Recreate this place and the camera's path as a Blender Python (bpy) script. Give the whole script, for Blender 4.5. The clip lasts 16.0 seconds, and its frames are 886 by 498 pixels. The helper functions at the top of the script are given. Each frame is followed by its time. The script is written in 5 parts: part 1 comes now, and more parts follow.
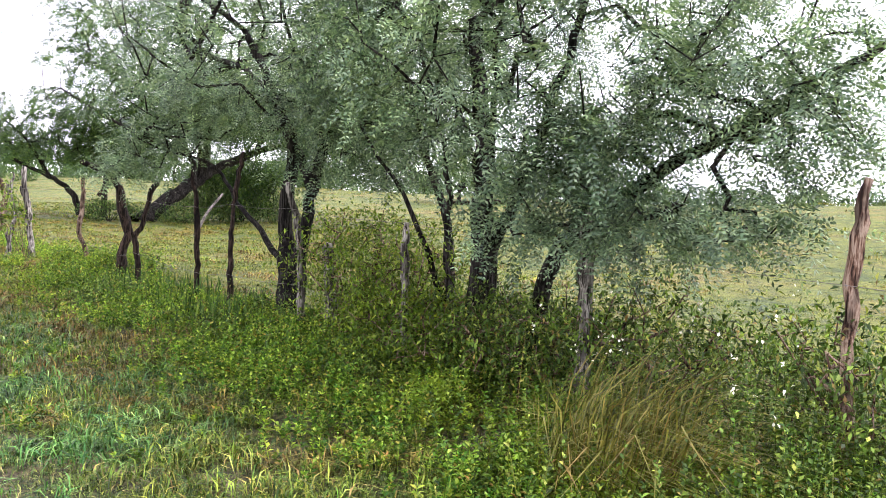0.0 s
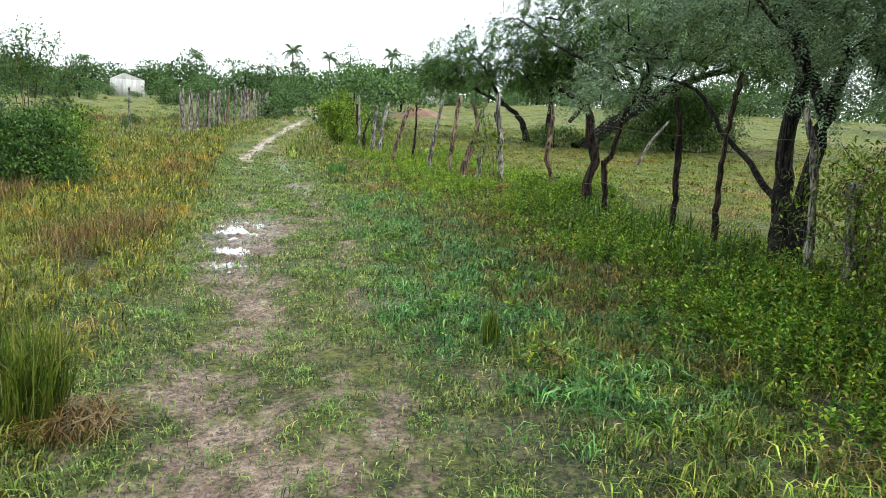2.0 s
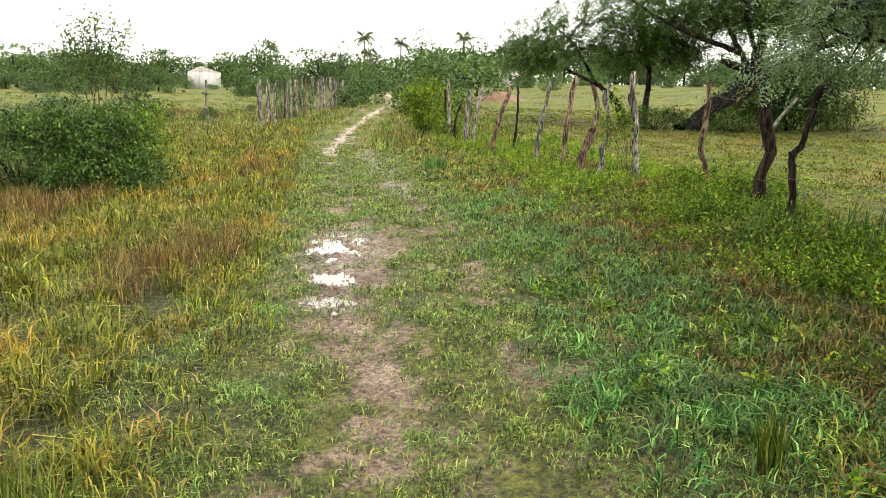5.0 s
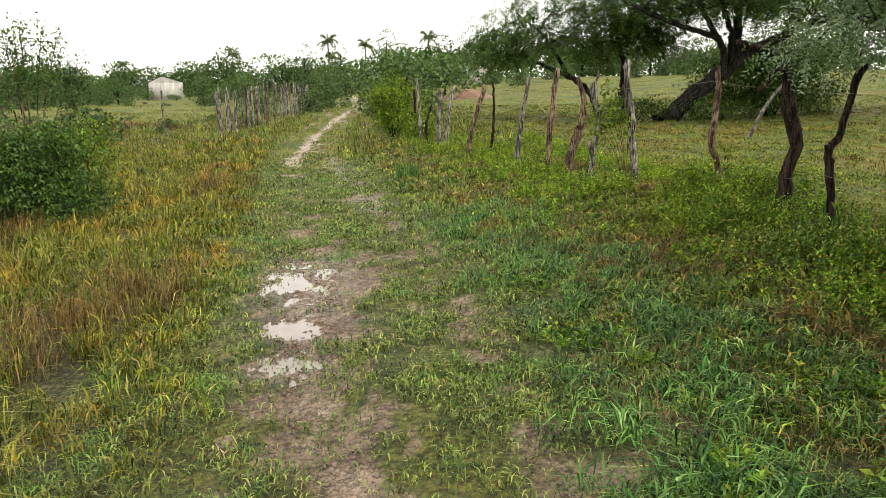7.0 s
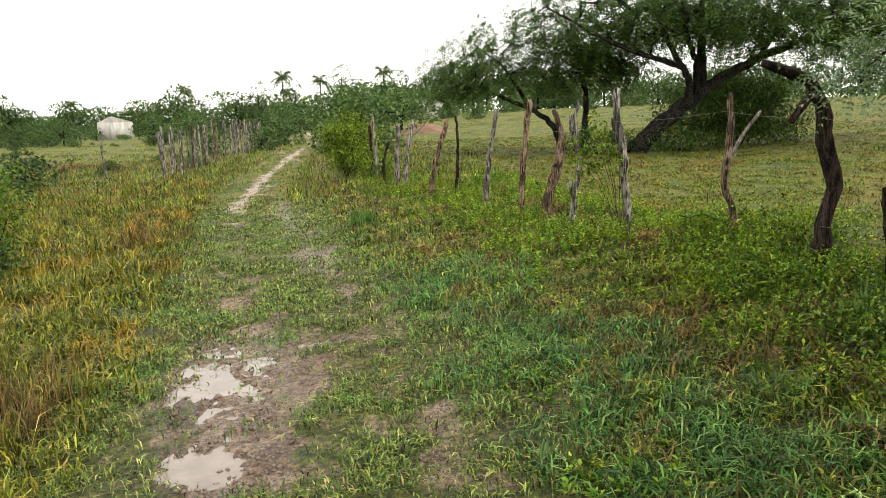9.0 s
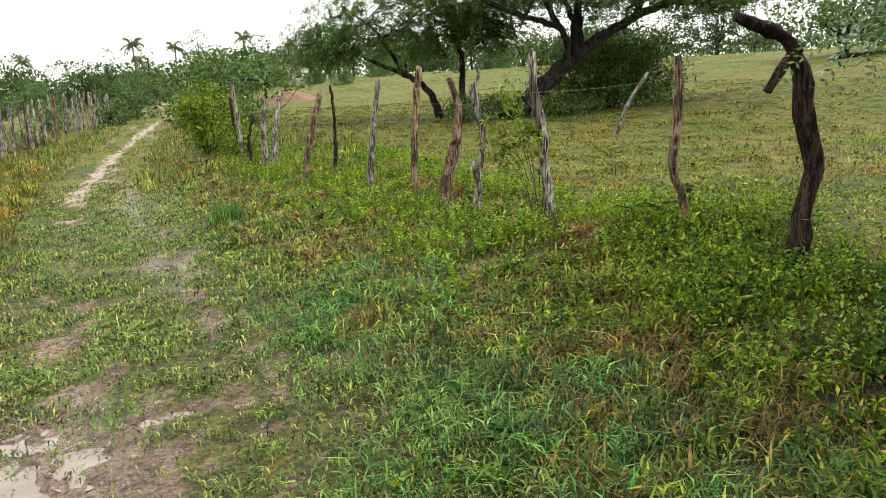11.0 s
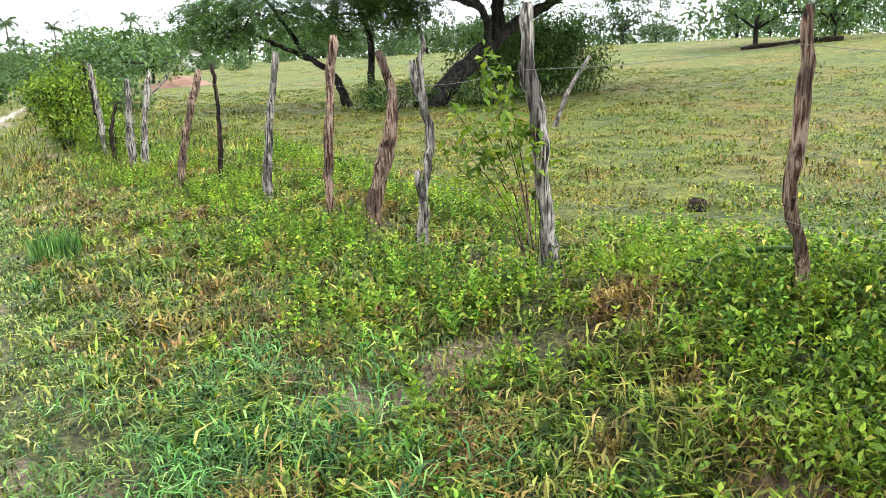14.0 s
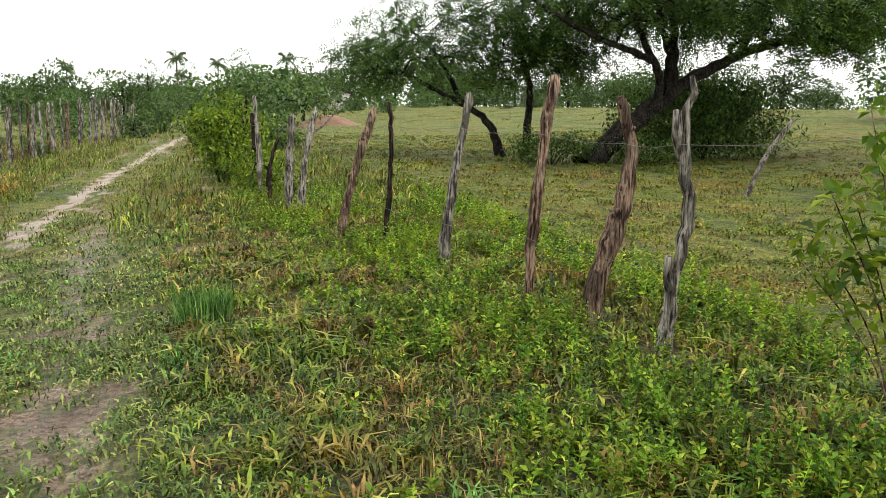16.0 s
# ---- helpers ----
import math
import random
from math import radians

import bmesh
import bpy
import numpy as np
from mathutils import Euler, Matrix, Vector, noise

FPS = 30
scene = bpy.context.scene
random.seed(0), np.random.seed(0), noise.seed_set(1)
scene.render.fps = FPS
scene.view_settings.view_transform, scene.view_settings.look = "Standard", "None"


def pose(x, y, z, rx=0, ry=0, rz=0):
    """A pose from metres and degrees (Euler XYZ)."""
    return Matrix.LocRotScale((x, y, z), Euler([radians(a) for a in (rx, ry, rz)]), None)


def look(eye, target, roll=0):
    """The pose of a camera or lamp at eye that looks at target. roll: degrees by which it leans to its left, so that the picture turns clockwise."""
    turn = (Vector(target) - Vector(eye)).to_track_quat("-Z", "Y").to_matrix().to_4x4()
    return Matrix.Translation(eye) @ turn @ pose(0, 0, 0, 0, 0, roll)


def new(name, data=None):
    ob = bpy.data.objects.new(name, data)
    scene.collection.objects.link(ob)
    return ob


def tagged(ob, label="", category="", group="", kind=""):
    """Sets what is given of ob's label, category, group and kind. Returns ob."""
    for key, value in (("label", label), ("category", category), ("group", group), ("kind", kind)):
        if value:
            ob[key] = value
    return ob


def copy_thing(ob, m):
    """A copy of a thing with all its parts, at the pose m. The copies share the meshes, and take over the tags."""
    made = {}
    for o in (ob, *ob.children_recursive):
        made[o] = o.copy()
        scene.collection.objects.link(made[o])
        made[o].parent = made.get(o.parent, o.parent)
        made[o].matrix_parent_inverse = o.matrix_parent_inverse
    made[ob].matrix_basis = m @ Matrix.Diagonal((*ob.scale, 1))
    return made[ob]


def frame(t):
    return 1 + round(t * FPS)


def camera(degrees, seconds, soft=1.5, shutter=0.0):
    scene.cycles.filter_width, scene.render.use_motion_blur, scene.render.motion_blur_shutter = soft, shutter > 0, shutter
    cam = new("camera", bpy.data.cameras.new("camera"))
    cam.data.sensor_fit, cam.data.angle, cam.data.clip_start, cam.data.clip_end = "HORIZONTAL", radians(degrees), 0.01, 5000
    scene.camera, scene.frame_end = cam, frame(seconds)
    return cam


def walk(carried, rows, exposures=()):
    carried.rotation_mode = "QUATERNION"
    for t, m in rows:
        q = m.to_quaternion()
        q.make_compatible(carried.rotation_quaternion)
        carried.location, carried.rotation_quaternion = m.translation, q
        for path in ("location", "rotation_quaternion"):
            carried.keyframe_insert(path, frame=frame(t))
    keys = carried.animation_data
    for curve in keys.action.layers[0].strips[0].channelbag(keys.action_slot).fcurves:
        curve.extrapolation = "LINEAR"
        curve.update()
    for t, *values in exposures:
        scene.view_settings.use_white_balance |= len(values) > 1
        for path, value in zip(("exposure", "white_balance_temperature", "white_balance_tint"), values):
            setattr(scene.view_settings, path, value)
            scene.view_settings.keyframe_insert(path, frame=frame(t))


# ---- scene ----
cam = camera(58.6, 16.0, soft=0.5)
PATH = [
    (0, (0.723, -2.683, 1.678), (2.039, -1.182, 1.562), 3.5),
    (0.5, (0.657, -2.484, 1.676), (1.788, -0.841, 1.53), 5.1),
    (1, (0.544, -2.284, 1.638), (1.236, -0.421, 1.416), 5.1),
    (1.5, (0.547, -2.003, 1.622), (1.021, -0.079, 1.352), 4.1),
    (2, (0.505, -1.73, 1.629), (0.909, 0.195, 1.267), 3.9),
    (2.5, (0.396, -1.42, 1.657), (0.776, 0.509, 1.29), 2.7),
    (3, (0.35, -1.108, 1.586), (0.68, 0.828, 1.208), 2.2),
    (3.5, (0.324, -0.774, 1.607), (0.545, 1.175, 1.214), 2.2),
    (4, (0.249, -0.442, 1.568), (0.449, 1.506, 1.159), 2.5),
    (4.2, (0.219, -0.303, 1.596), (0.427, 1.644, 1.186), 2.6),
    (6.3, (0.166, 1.023, 1.587), (0.424, 2.965, 1.182), 0.2),
    (6.5, (0.211, 1.161, 1.585), (0.473, 3.102, 1.181), -0.2),
    (7, (0.271, 1.466, 1.592), (0.559, 3.402, 1.181), -0.5),
    (7.5, (0.3, 1.831, 1.604), (0.69, 3.754, 1.218), -0.2),
    (8, (0.334, 2.173, 1.586), (0.751, 4.102, 1.259), -0.5),
    (8.2, (0.362, 2.334, 1.588), (0.765, 4.27, 1.287), -0.6),
    (10.3, (0.601, 3.954, 1.624), (1.047, 5.862, 1.224), -3.4),
    (10.5, (0.622, 4.12, 1.62), (1.111, 6.017, 1.217), -3.3),
    (11, (0.678, 4.464, 1.674), (1.366, 6.293, 1.247), -2.7),
    (11.5, (0.736, 4.842, 1.649), (1.435, 6.674, 1.254), -2.9),
    (12, (0.797, 5.218, 1.594), (1.521, 7.034, 1.173), -2.2),
    (12.5, (0.922, 5.622, 1.597), (1.816, 7.348, 1.126), -1.4),
    (13, (1.114, 6.045, 1.567), (2.013, 7.764, 1.081), -1.4),
    (13.5, (1.254, 6.472, 1.582), (2.154, 8.195, 1.111), -1.8),
    (14, (1.412, 6.924, 1.572), (2.318, 8.645, 1.107), -1.9),
    (14.5, (1.465, 7.351, 1.54), (2.243, 9.143, 1.111), -0.8),
    (15, (1.434, 7.792, 1.533), (2.097, 9.638, 1.143), -0.7),
    (15.5, (1.377, 8.119, 1.568), (2.034, 9.968, 1.185), 0.6),
    (16, (1.398, 8.424, 1.543), (2.031, 10.29, 1.2), 1.4),
]
walk(cam, [(t, look(eye, target, roll)) for t, eye, target, roll in PATH],
     exposures=[(0, 0.92, 5900, 27), (0.5, 0.63, 5800, 16), (1.0, 0.52, 5800, 14), (1.5, 0.32, 5800, 8), (2.0, 0.27, 5800, 6), (2.5, 0.57, 5800, 3), (3.0, 0.27, 6000, 6), (3.5, 0.07, 6200, 8), (4.0, 0.57, 6400, 10), (4.2, 0.62, 6500, 10), (6.3, 0.02, 6850, 10), (7, 0.02, 6850, 10), (8, 0.02, 6850, 10), (10.5, 0.17, 6600, 10), (11, 0.22, 6600, 10), (11.5, 0.22, 6600, 10), (12, 0.27, 6500, 10), (12.5, 1.02, 6000, 16), (13, 1.42, 5800, 16), (13.5, 1.42, 5800, 11), (14, 0.87, 5900, 12), (14.5, 0.82, 6000, 9), (15, 0.32, 6300, 8), (15.5, 0.07, 6200, 8), (16, 0.02, 6500, 10)])

# ---- world: white overcast sky and a broad, weak sun ----
world = bpy.data.worlds.new("overcast_sky")
scene.world = world
world.use_nodes = True
wn, wl = world.node_tree.nodes, world.node_tree.links
SUN_ELEV, SUN_ROT = radians(58), radians(150)
sky = wn.new("ShaderNodeTexSky")
sky.sky_type = "NISHITA"
sky.sun_disc = False
sky.sun_elevation, sky.sun_rotation = SUN_ELEV, SUN_ROT
sky.air_density, sky.dust_density = 1.0, 4.0
scaled = wn.new("ShaderNodeMix")
scaled.data_type, scaled.blend_type = "RGBA", "MULTIPLY"
scaled.inputs["Factor"].default_value = 1.0
wl.new(sky.outputs[0], scaled.inputs[6])
scaled.inputs[7].default_value = (0.10, 0.10, 0.10, 1)
cloud = wn.new("ShaderNodeMix")
cloud.data_type = "RGBA"
cloud.inputs["Factor"].default_value = 0.85
wl.new(scaled.outputs[2], cloud.inputs[6])
cloud.inputs[7].default_value = (1.0, 1.0, 0.97, 1)
bg = wn["Background"]
wl.new(cloud.outputs[2], bg.inputs[0])
bg.inputs[1].default_value = 1.75
sun_data = bpy.data.lights.new("sun", "SUN")
sun_data.energy, sun_data.angle, sun_data.color = 1.5, radians(14), (1.0, 0.97, 0.92)
sun = new("sun", sun_data)
sun.rotation_euler = (radians(90) - SUN_ELEV, 0, radians(180) - SUN_ROT)


# ---- small tools ----
def ss(a, b, v):
    u = np.clip((v - a) / (b - a), 0, 1)
    return u * u * (3 - 2 * u)


def lattice(ix, iy, seed):
    n = (ix.astype(np.int64) * 374761393 + iy.astype(np.int64) * 668265263 + seed * 974634777) & 0xFFFFFFFF
    n = ((n ^ (n >> 13)) * 1274126177) & 0xFFFFFFFF
    return ((n ^ (n >> 16)) & 0xFFFF) / 65535.0


def vnoise(x, y, seed=0):
    """Value noise from 0 to 1."""
    ix, iy = np.floor(x), np.floor(y)
    u, v = x - ix, y - iy
    u, v = u * u * (3 - 2 * u), v * v * (3 - 2 * v)
    a, b = lattice(ix, iy, seed), lattice(ix + 1, iy, seed)
    c, d = lattice(ix, iy + 1, seed), lattice(ix + 1, iy + 1, seed)
    return (a * (1 - u) + b * u) * (1 - v) + (c * (1 - u) + d * u) * v


def fbm(x, y, seed=0):
    return 0.55 * vnoise(x, y, seed) + 0.3 * vnoise(x * 2.1, y * 2.1, seed + 1) + 0.15 * vnoise(x * 4.3, y * 4.3, seed + 2)


# ---- the lie of the land ----
def rut_left(y):
    return np.interp(y, [-6, 5.0, 8.6, 12, 19.3, 22.3, 27.5, 35.8, 46, 60], [0.22, 0.18, 0.14, -0.05, -0.45, -0.3, 0.0, 0.75, 1.75, 3.6])


def rut_right(y):
    return np.interp(y, [-6, 3, 7.3, 9, 11.9, 14.4, 18, 22, 27], [1.15, 1.15, 1.15, 1.1, 0.88, 0.62, 0.46, 0.2, 0.1])


PUDDLES = [(0.0, 8.08, 0.24, 0.56), (0.03, 6.80, 0.19, 0.24), (-0.01, 6.0, 0.15, 0.22), (0.58, 8.62, 0.15, 0.06), (0.26, 8.30, 0.11, 0.20)]


def lie(x, y):
    """Height of the land without its fine relief."""
    z = 0.07 * np.clip(x - 0.5, -5.5, 4.0)
    z = z + (2.2 + 1.3 * ss(40, 0, y)) * ss(14, 60, x + 0.1 * y) - 1.0 * ss(8, 70, -x)
    z = z + 0.22 * np.exp(-((y - 9.6) / 1.15) ** 2) * ss(2.9, 4.0, x) * ss(7.5, 4.8, x)
    return z + 0.06 * ss(2.6, 4.4, x) * ss(8.5, 3.5, y)


def puddle_level(p):
    return float(lie(np.array([p[0]]), np.array([p[1]]))[0]) - 0.02


def puddle_reach(x, y, p):
    wob = 1.0 * (vnoise(x * 7, y * 6, 31) - 0.5) + 1.1 * (vnoise(x * 17, y * 13, 32) - 0.5) + 0.7 * (vnoise(x * 33, y * 22, 33) - 0.5)
    return np.sqrt(((x - p[0]) / p[2]) ** 2 + ((y - p[1]) / p[3]) ** 2) + wob


def bare(x, y):
    """How bare of growth the soil is, 0 to 1."""
    xl, xr = rut_left(y), rut_right(y)
    left = np.exp(-((x - xl - 0.02) / np.where(y > 17, 0.22, 0.34)) ** 2) * np.interp(y, [-5, 3, 8.5, 9.5, 11, 17, 19, 60], [0.66, 0.68, 0.80, 0.80, 0.52, 0.38, 0.92, 0.95])
    right = np.exp(-((x - xr) / np.where(y > 9.5, 0.32, 0.24)) ** 2) * np.interp(y, [-5, 9, 12, 20, 24, 28], [0.46, 0.5, 0.66, 0.62, 0.4, 0.0])
    third = np.exp(-((x - np.interp(y, [22, 27.4, 35, 42], [-1.2, -0.8, -0.23, 0.6])) / 0.16) ** 2) * ss(20, 26, y) * 0.55
    wide = 0.60 * np.exp(-((x - 0.2) / 0.55) ** 2) * ss(4.6, 2.2, y) + 0.22 * np.exp(-((x - 0.5) / 1.0) ** 2) * ss(18, 9, y)
    mud = 0.86 * np.exp(-((x - 0.17) / 0.40) ** 2) * ss(4.6, 5.6, y) * ss(9.6, 8.7, y)
    mud = np.maximum(mud, 0.82 * np.exp(-((x - 0.32) / 0.52) ** 2) * ss(7.1, 7.7, y) * ss(9.3, 8.7, y))
    v = np.maximum.reduce([left, right, third, wide, mud]) + 0.8 * (fbm(x * 2.4, y * 1.9, 5) - 0.5) + 0.75 * (vnoise(x * 8, y * 7, 8) - 0.5) + 0.5 * (vnoise(x * 19, y * 15, 12) - 0.5)
    v = ss(0.42, 0.78, v)
    spots = ss(0.62, 0.74, fbm(x * 1.7, y * 1.7, 77)) * ss(0.3, 1.2, x) * ss(4.5, 3.4, x) * 0.8
    v = np.maximum(v, spots)
    for p in PUDDLES:
        v = np.maximum(v, 0.92 * ss(2.0, 1.2, puddle_reach(x - 0.03, y, p)))
    return v


def height(x, y):
    x, y = np.asarray(x, float), np.asarray(y, float)
    z = lie(x, y)
    near = ss(45, 25, y) * ss(9, 5, np.abs(x - 1))
    z = z + near * 0.03 * (fbm(x * 1.3, y * 1.3, 3) - 0.5) + near * 0.022 * (fbm(x * 6, y * 6, 4) - 0.5)
    z = z - near * 0.035 * (np.exp(-((x - rut_left(y)) / 0.25) ** 2) + 0.6 * np.exp(-((x - rut_right(y)) / 0.22) ** 2) * ss(27, 20, y))
    z = z + 0.25 * (fbm(x * 0.16, y * 0.16, 9) - 0.5) * ss(6, 14, np.maximum(np.abs(x - 1), (y - 14) / 2))
    for p in PUDDLES:
        d = puddle_reach(x, y, p)
        k = ss(2.0, 1.15, d)
        z = z * (1 - k) + (puddle_level(p) + np.clip((d - 1) * 0.05, -0.035, 0.05)) * k
    return z


# ---- materials ----
def material(name):
    m = bpy.data.materials.new(name)
    m.use_nodes = True
    nt = m.node_tree
    return m, nt.nodes, nt.links, nt.nodes["Principled BSDF"]


def noise_node(n, l, scale, detail=4, rough=0.6, stretch=None, coord="Object"):
    tc = n.new("ShaderNodeTexCoord")
    tex = n.new("ShaderNodeTexNoise")
    tex.inputs["Scale"].default_value = scale
    tex.inputs["Detail"].default_value = detail
    tex.inputs["Roughness"].default_value = rough
    if stretch:
        mp = n.new("ShaderNodeMapping")
        mp.inputs["Scale"].default_value = stretch
        l.new(tc.outputs[coord], mp.inputs[0])
        l.new(mp.outputs[0], tex.inputs["Vector"])
    else:
        l.new(tc.outputs[coord], tex.inputs["Vector"])
    return tex


def ramp(n, l, source, stops):
    r = n.new("ShaderNodeValToRGB")
    els = r.color_ramp.elements
    while len(els) < len(stops):
        els.new(0.5)
    for e, (pos, col) in zip(els, stops):
        e.position, e.color = pos, (*col, 1)
    l.new(source, r.inputs[0])
    return r


def mixed(n, l, fac, a, b, mode="MIX"):
    m = n.new("ShaderNodeMix")
    m.data_type, m.blend_type = "RGBA", mode
    for sock, v in ((m.inputs["Factor"], fac), (m.inputs[6], a), (m.inputs[7], b)):
        if isinstance(v, (int, float)):
            sock.default_value = v
        elif isinstance(v, tuple):
            sock.default_value = (*v, 1)
        else:
            l.new(v, sock)
    return m.outputs[2]


def foliage(name, stops, patch=None, patch_scale=0.7, patch_range=(0.45, 0.65), see=0.14, rough=0.45, spec=0.2, vary=0.0, tuft=(8.0, 0.42, 1.5)):
    """Blades and leaves: a colour for each one, patches of another colour over the land, light through the leaf."""
    m, n, l, p = material(name)
    geo = n.new("ShaderNodeNewGeometry")
    col = ramp(n, l, geo.outputs["Random Per Island"], stops).outputs[0]
    if patch:
        tex = noise_node(n, l, patch_scale, 3)
        mask = ramp(n, l, tex.outputs[0], [(patch_range[0], (0, 0, 0)), (patch_range[1], (1, 1, 1))]).outputs[0]
        col = mixed(n, l, mask, col, mixed(n, l, 0.75, col, patch))
    clumpy = noise_node(n, l, tuft[0], 4, 0.78)
    lo, hi = tuft[1], tuft[2]
    col = mixed(n, l, 1.0, col, ramp(n, l, clumpy.outputs[0], [(0.36, (lo, lo * 1.08, lo)), (0.49, (0.95, 0.98, 0.9)), (0.64, (hi, hi * 0.97, hi * 0.85))]).outputs[0], "MULTIPLY")
    info = n.new("ShaderNodeObjectInfo")
    tone = n.new("ShaderNodeMapRange")
    tone.inputs[3].default_value, tone.inputs[4].default_value = 1 - vary, 1 + vary
    l.new(info.outputs["Random"], tone.inputs[0])
    own = n.new("ShaderNodeAttribute")
    own.attribute_name = "tone"
    both = n.new("ShaderNodeMath")
    both.operation = "ADD"
    l.new(tone.outputs[0], both.inputs[0])
    l.new(own.outputs["Fac"], both.inputs[1])
    hsv = n.new("ShaderNodeHueSaturation")
    l.new(both.outputs[0], hsv.inputs["Value"])
    shade = n.new("ShaderNodeAttribute")
    shade.attribute_name = "hue"
    turn = n.new("ShaderNodeMath")
    turn.operation = "ADD"
    turn.inputs[1].default_value = 0.5
    l.new(shade.outputs["Fac"], turn.inputs[0])
    l.new(turn.outputs[0], hsv.inputs["Hue"])
    l.new(col, hsv.inputs["Color"])
    col = hsv.outputs[0]
    l.new(col, p.inputs["Base Color"])
    p.inputs["Roughness"].default_value = rough
    p.inputs["Specular IOR Level"].default_value = spec
    tr = n.new("ShaderNodeBsdfTranslucent")
    l.new(mixed(n, l, 1.0, col, (1.25, 1.25, 0.6), "MULTIPLY"), tr.inputs[0])
    mx = n.new("ShaderNodeMixShader")
    mx.inputs[0].default_value = see
    l.new(p.outputs[0], mx.inputs[1])
    l.new(tr.outputs[0], mx.inputs[2])
    l.new(mx.outputs[0], n["Material Output"].inputs[0])
    return m


def bark(name, dark, mid, light, pale_at=0.62, scale=62.0):
    m, n, l, p = material(name)
    streak = noise_node(n, l, scale, 6, 0.6, (1.0, 1.0, 0.09))
    big = noise_node(n, l, 9.0, 3, 0.6, (1.0, 1.0, 0.5))
    info = n.new("ShaderNodeObjectInfo")
    col = ramp(n, l, streak.outputs[0], [(0.38, dark), (0.46, mid), (pale_at - 0.05, light), (0.72, mid)]).outputs[0]
    blot = ramp(n, l, big.outputs[0], [(0.45, (0, 0, 0)), (0.58, (1, 1, 1))]).outputs[0]
    col = mixed(n, l, blot, col, mixed(n, l, 0.72, col, dark))
    tone = n.new("ShaderNodeMapRange")
    tone.inputs[3].default_value, tone.inputs[4].default_value = 0.75, 1.2
    l.new(info.outputs["Random"], tone.inputs[0])
    hsv = n.new("ShaderNodeHueSaturation")
    l.new(tone.outputs[0], hsv.inputs["Value"])
    l.new(col, hsv.inputs["Color"])
    l.new(hsv.outputs[0], p.inputs["Base Color"])
    p.inputs["Roughness"].default_value = 0.85
    p.inputs["Specular IOR Level"].default_value = 0.1
    bump = n.new("ShaderNodeBump")
    bump.inputs["Strength"].default_value, bump.inputs["Distance"].default_value = 0.9, 0.02
    l.new(streak.outputs[0], bump.inputs["Height"])
    l.new(bump.outputs[0], p.inputs["Normal"])
    return m


def ground_material():
    m, n, l, p = material("meadow_soil")
    att = n.new("ShaderNodeAttribute")
    att.attribute_name = "bare"
    big = noise_node(n, l, 0.35, 5)
    mid = noise_node(n, l, 2.6, 7, 0.7)
    fine = noise_node(n, l, 26, 6, 0.7)
    tiny = noise_node(n, l, 90, 3)
    sod = ramp(n, l, big.outputs[0], [(0.33, (0.066, 0.100, 0.010)), (0.5, (0.130, 0.150, 0.015)), (0.66, (0.168, 0.137, 0.025))]).outputs[0]
    mott = ramp(n, l, mid.outputs[0], [(0.38, (0.42, 0.5, 0.36)), (0.5, (0.95, 0.95, 0.9)), (0.62, (1.35, 1.25, 1.0))]).outputs[0]
    sod = mixed(n, l, 1.0, sod, mott, "MULTIPLY")
    speck = ramp(n, l, fine.outputs[0], [(0.38, (0.26, 0.26, 0.23)), (0.5, (0.95, 0.95, 0.92)), (0.63, (1.5, 1.5, 1.4))]).outputs[0]
    sod = mixed(n, l, 1.0, sod, speck, "MULTIPLY")
    soil = ramp(n, l, mid.outputs[0], [(0.35, (0.145, 0.092, 0.062)), (0.5, (0.285, 0.20, 0.145)), (0.65, (0.44, 0.34, 0.26))]).outputs[0]
    grit = ramp(n, l, tiny.outputs[0], [(0.25, (0.5, 0.48, 0.46)), (0.7, (1.3, 1.3, 1.28))]).outputs[0]
    soil = mixed(n, l, 1.0, soil, grit, "MULTIPLY")
    soil = mixed(n, l, 0.9, soil, mixed(n, l, 1.0, soil, speck, "MULTIPLY"))
    # brown-olive litter, darkened in its colour to stand for shade between the blades
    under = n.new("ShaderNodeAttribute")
    under.attribute_name = "shaded_litter"
    shaded_litter = ramp(n, l, fine.outputs[0], [(0.38, (0.012, 0.015, 0.005)), (0.5, (0.052, 0.056, 0.018)), (0.62, (0.17, 0.15, 0.05))]).outputs[0]
    sod = mixed(n, l, under.outputs["Fac"], sod, shaded_litter)
    pale = n.new("ShaderNodeAttribute")
    pale.attribute_name = "sand"
    soil = mixed(n, l, pale.outputs["Fac"], soil, mixed(n, l, 0.5, soil, (0.62, 0.53, 0.46)))
    damp = n.new("ShaderNodeAttribute")
    damp.attribute_name = "wet"
    soil = mixed(n, l, damp.outputs["Fac"], soil, mixed(n, l, 1.0, soil, (0.85, 0.82, 0.81), "MULTIPLY"))
    l.new(mixed(n, l, att.outputs["Fac"], sod, soil), p.inputs["Base Color"])
    rough = n.new("ShaderNodeMapRange")
    rough.inputs[3].default_value, rough.inputs[4].default_value = 0.9, 0.13
    l.new(damp.outputs["Fac"], rough.inputs[0])
    l.new(rough.outputs[0], p.inputs["Roughness"])
    p.inputs["Specular IOR Level"].default_value = 0.5
    bump = n.new("ShaderNodeBump")
    bump.inputs["Strength"].default_value, bump.inputs["Distance"].default_value = 1.0, 0.05
    l.new(fine.outputs[0], bump.inputs["Height"])
    l.new(bump.outputs[0], p.inputs["Normal"])
    return m


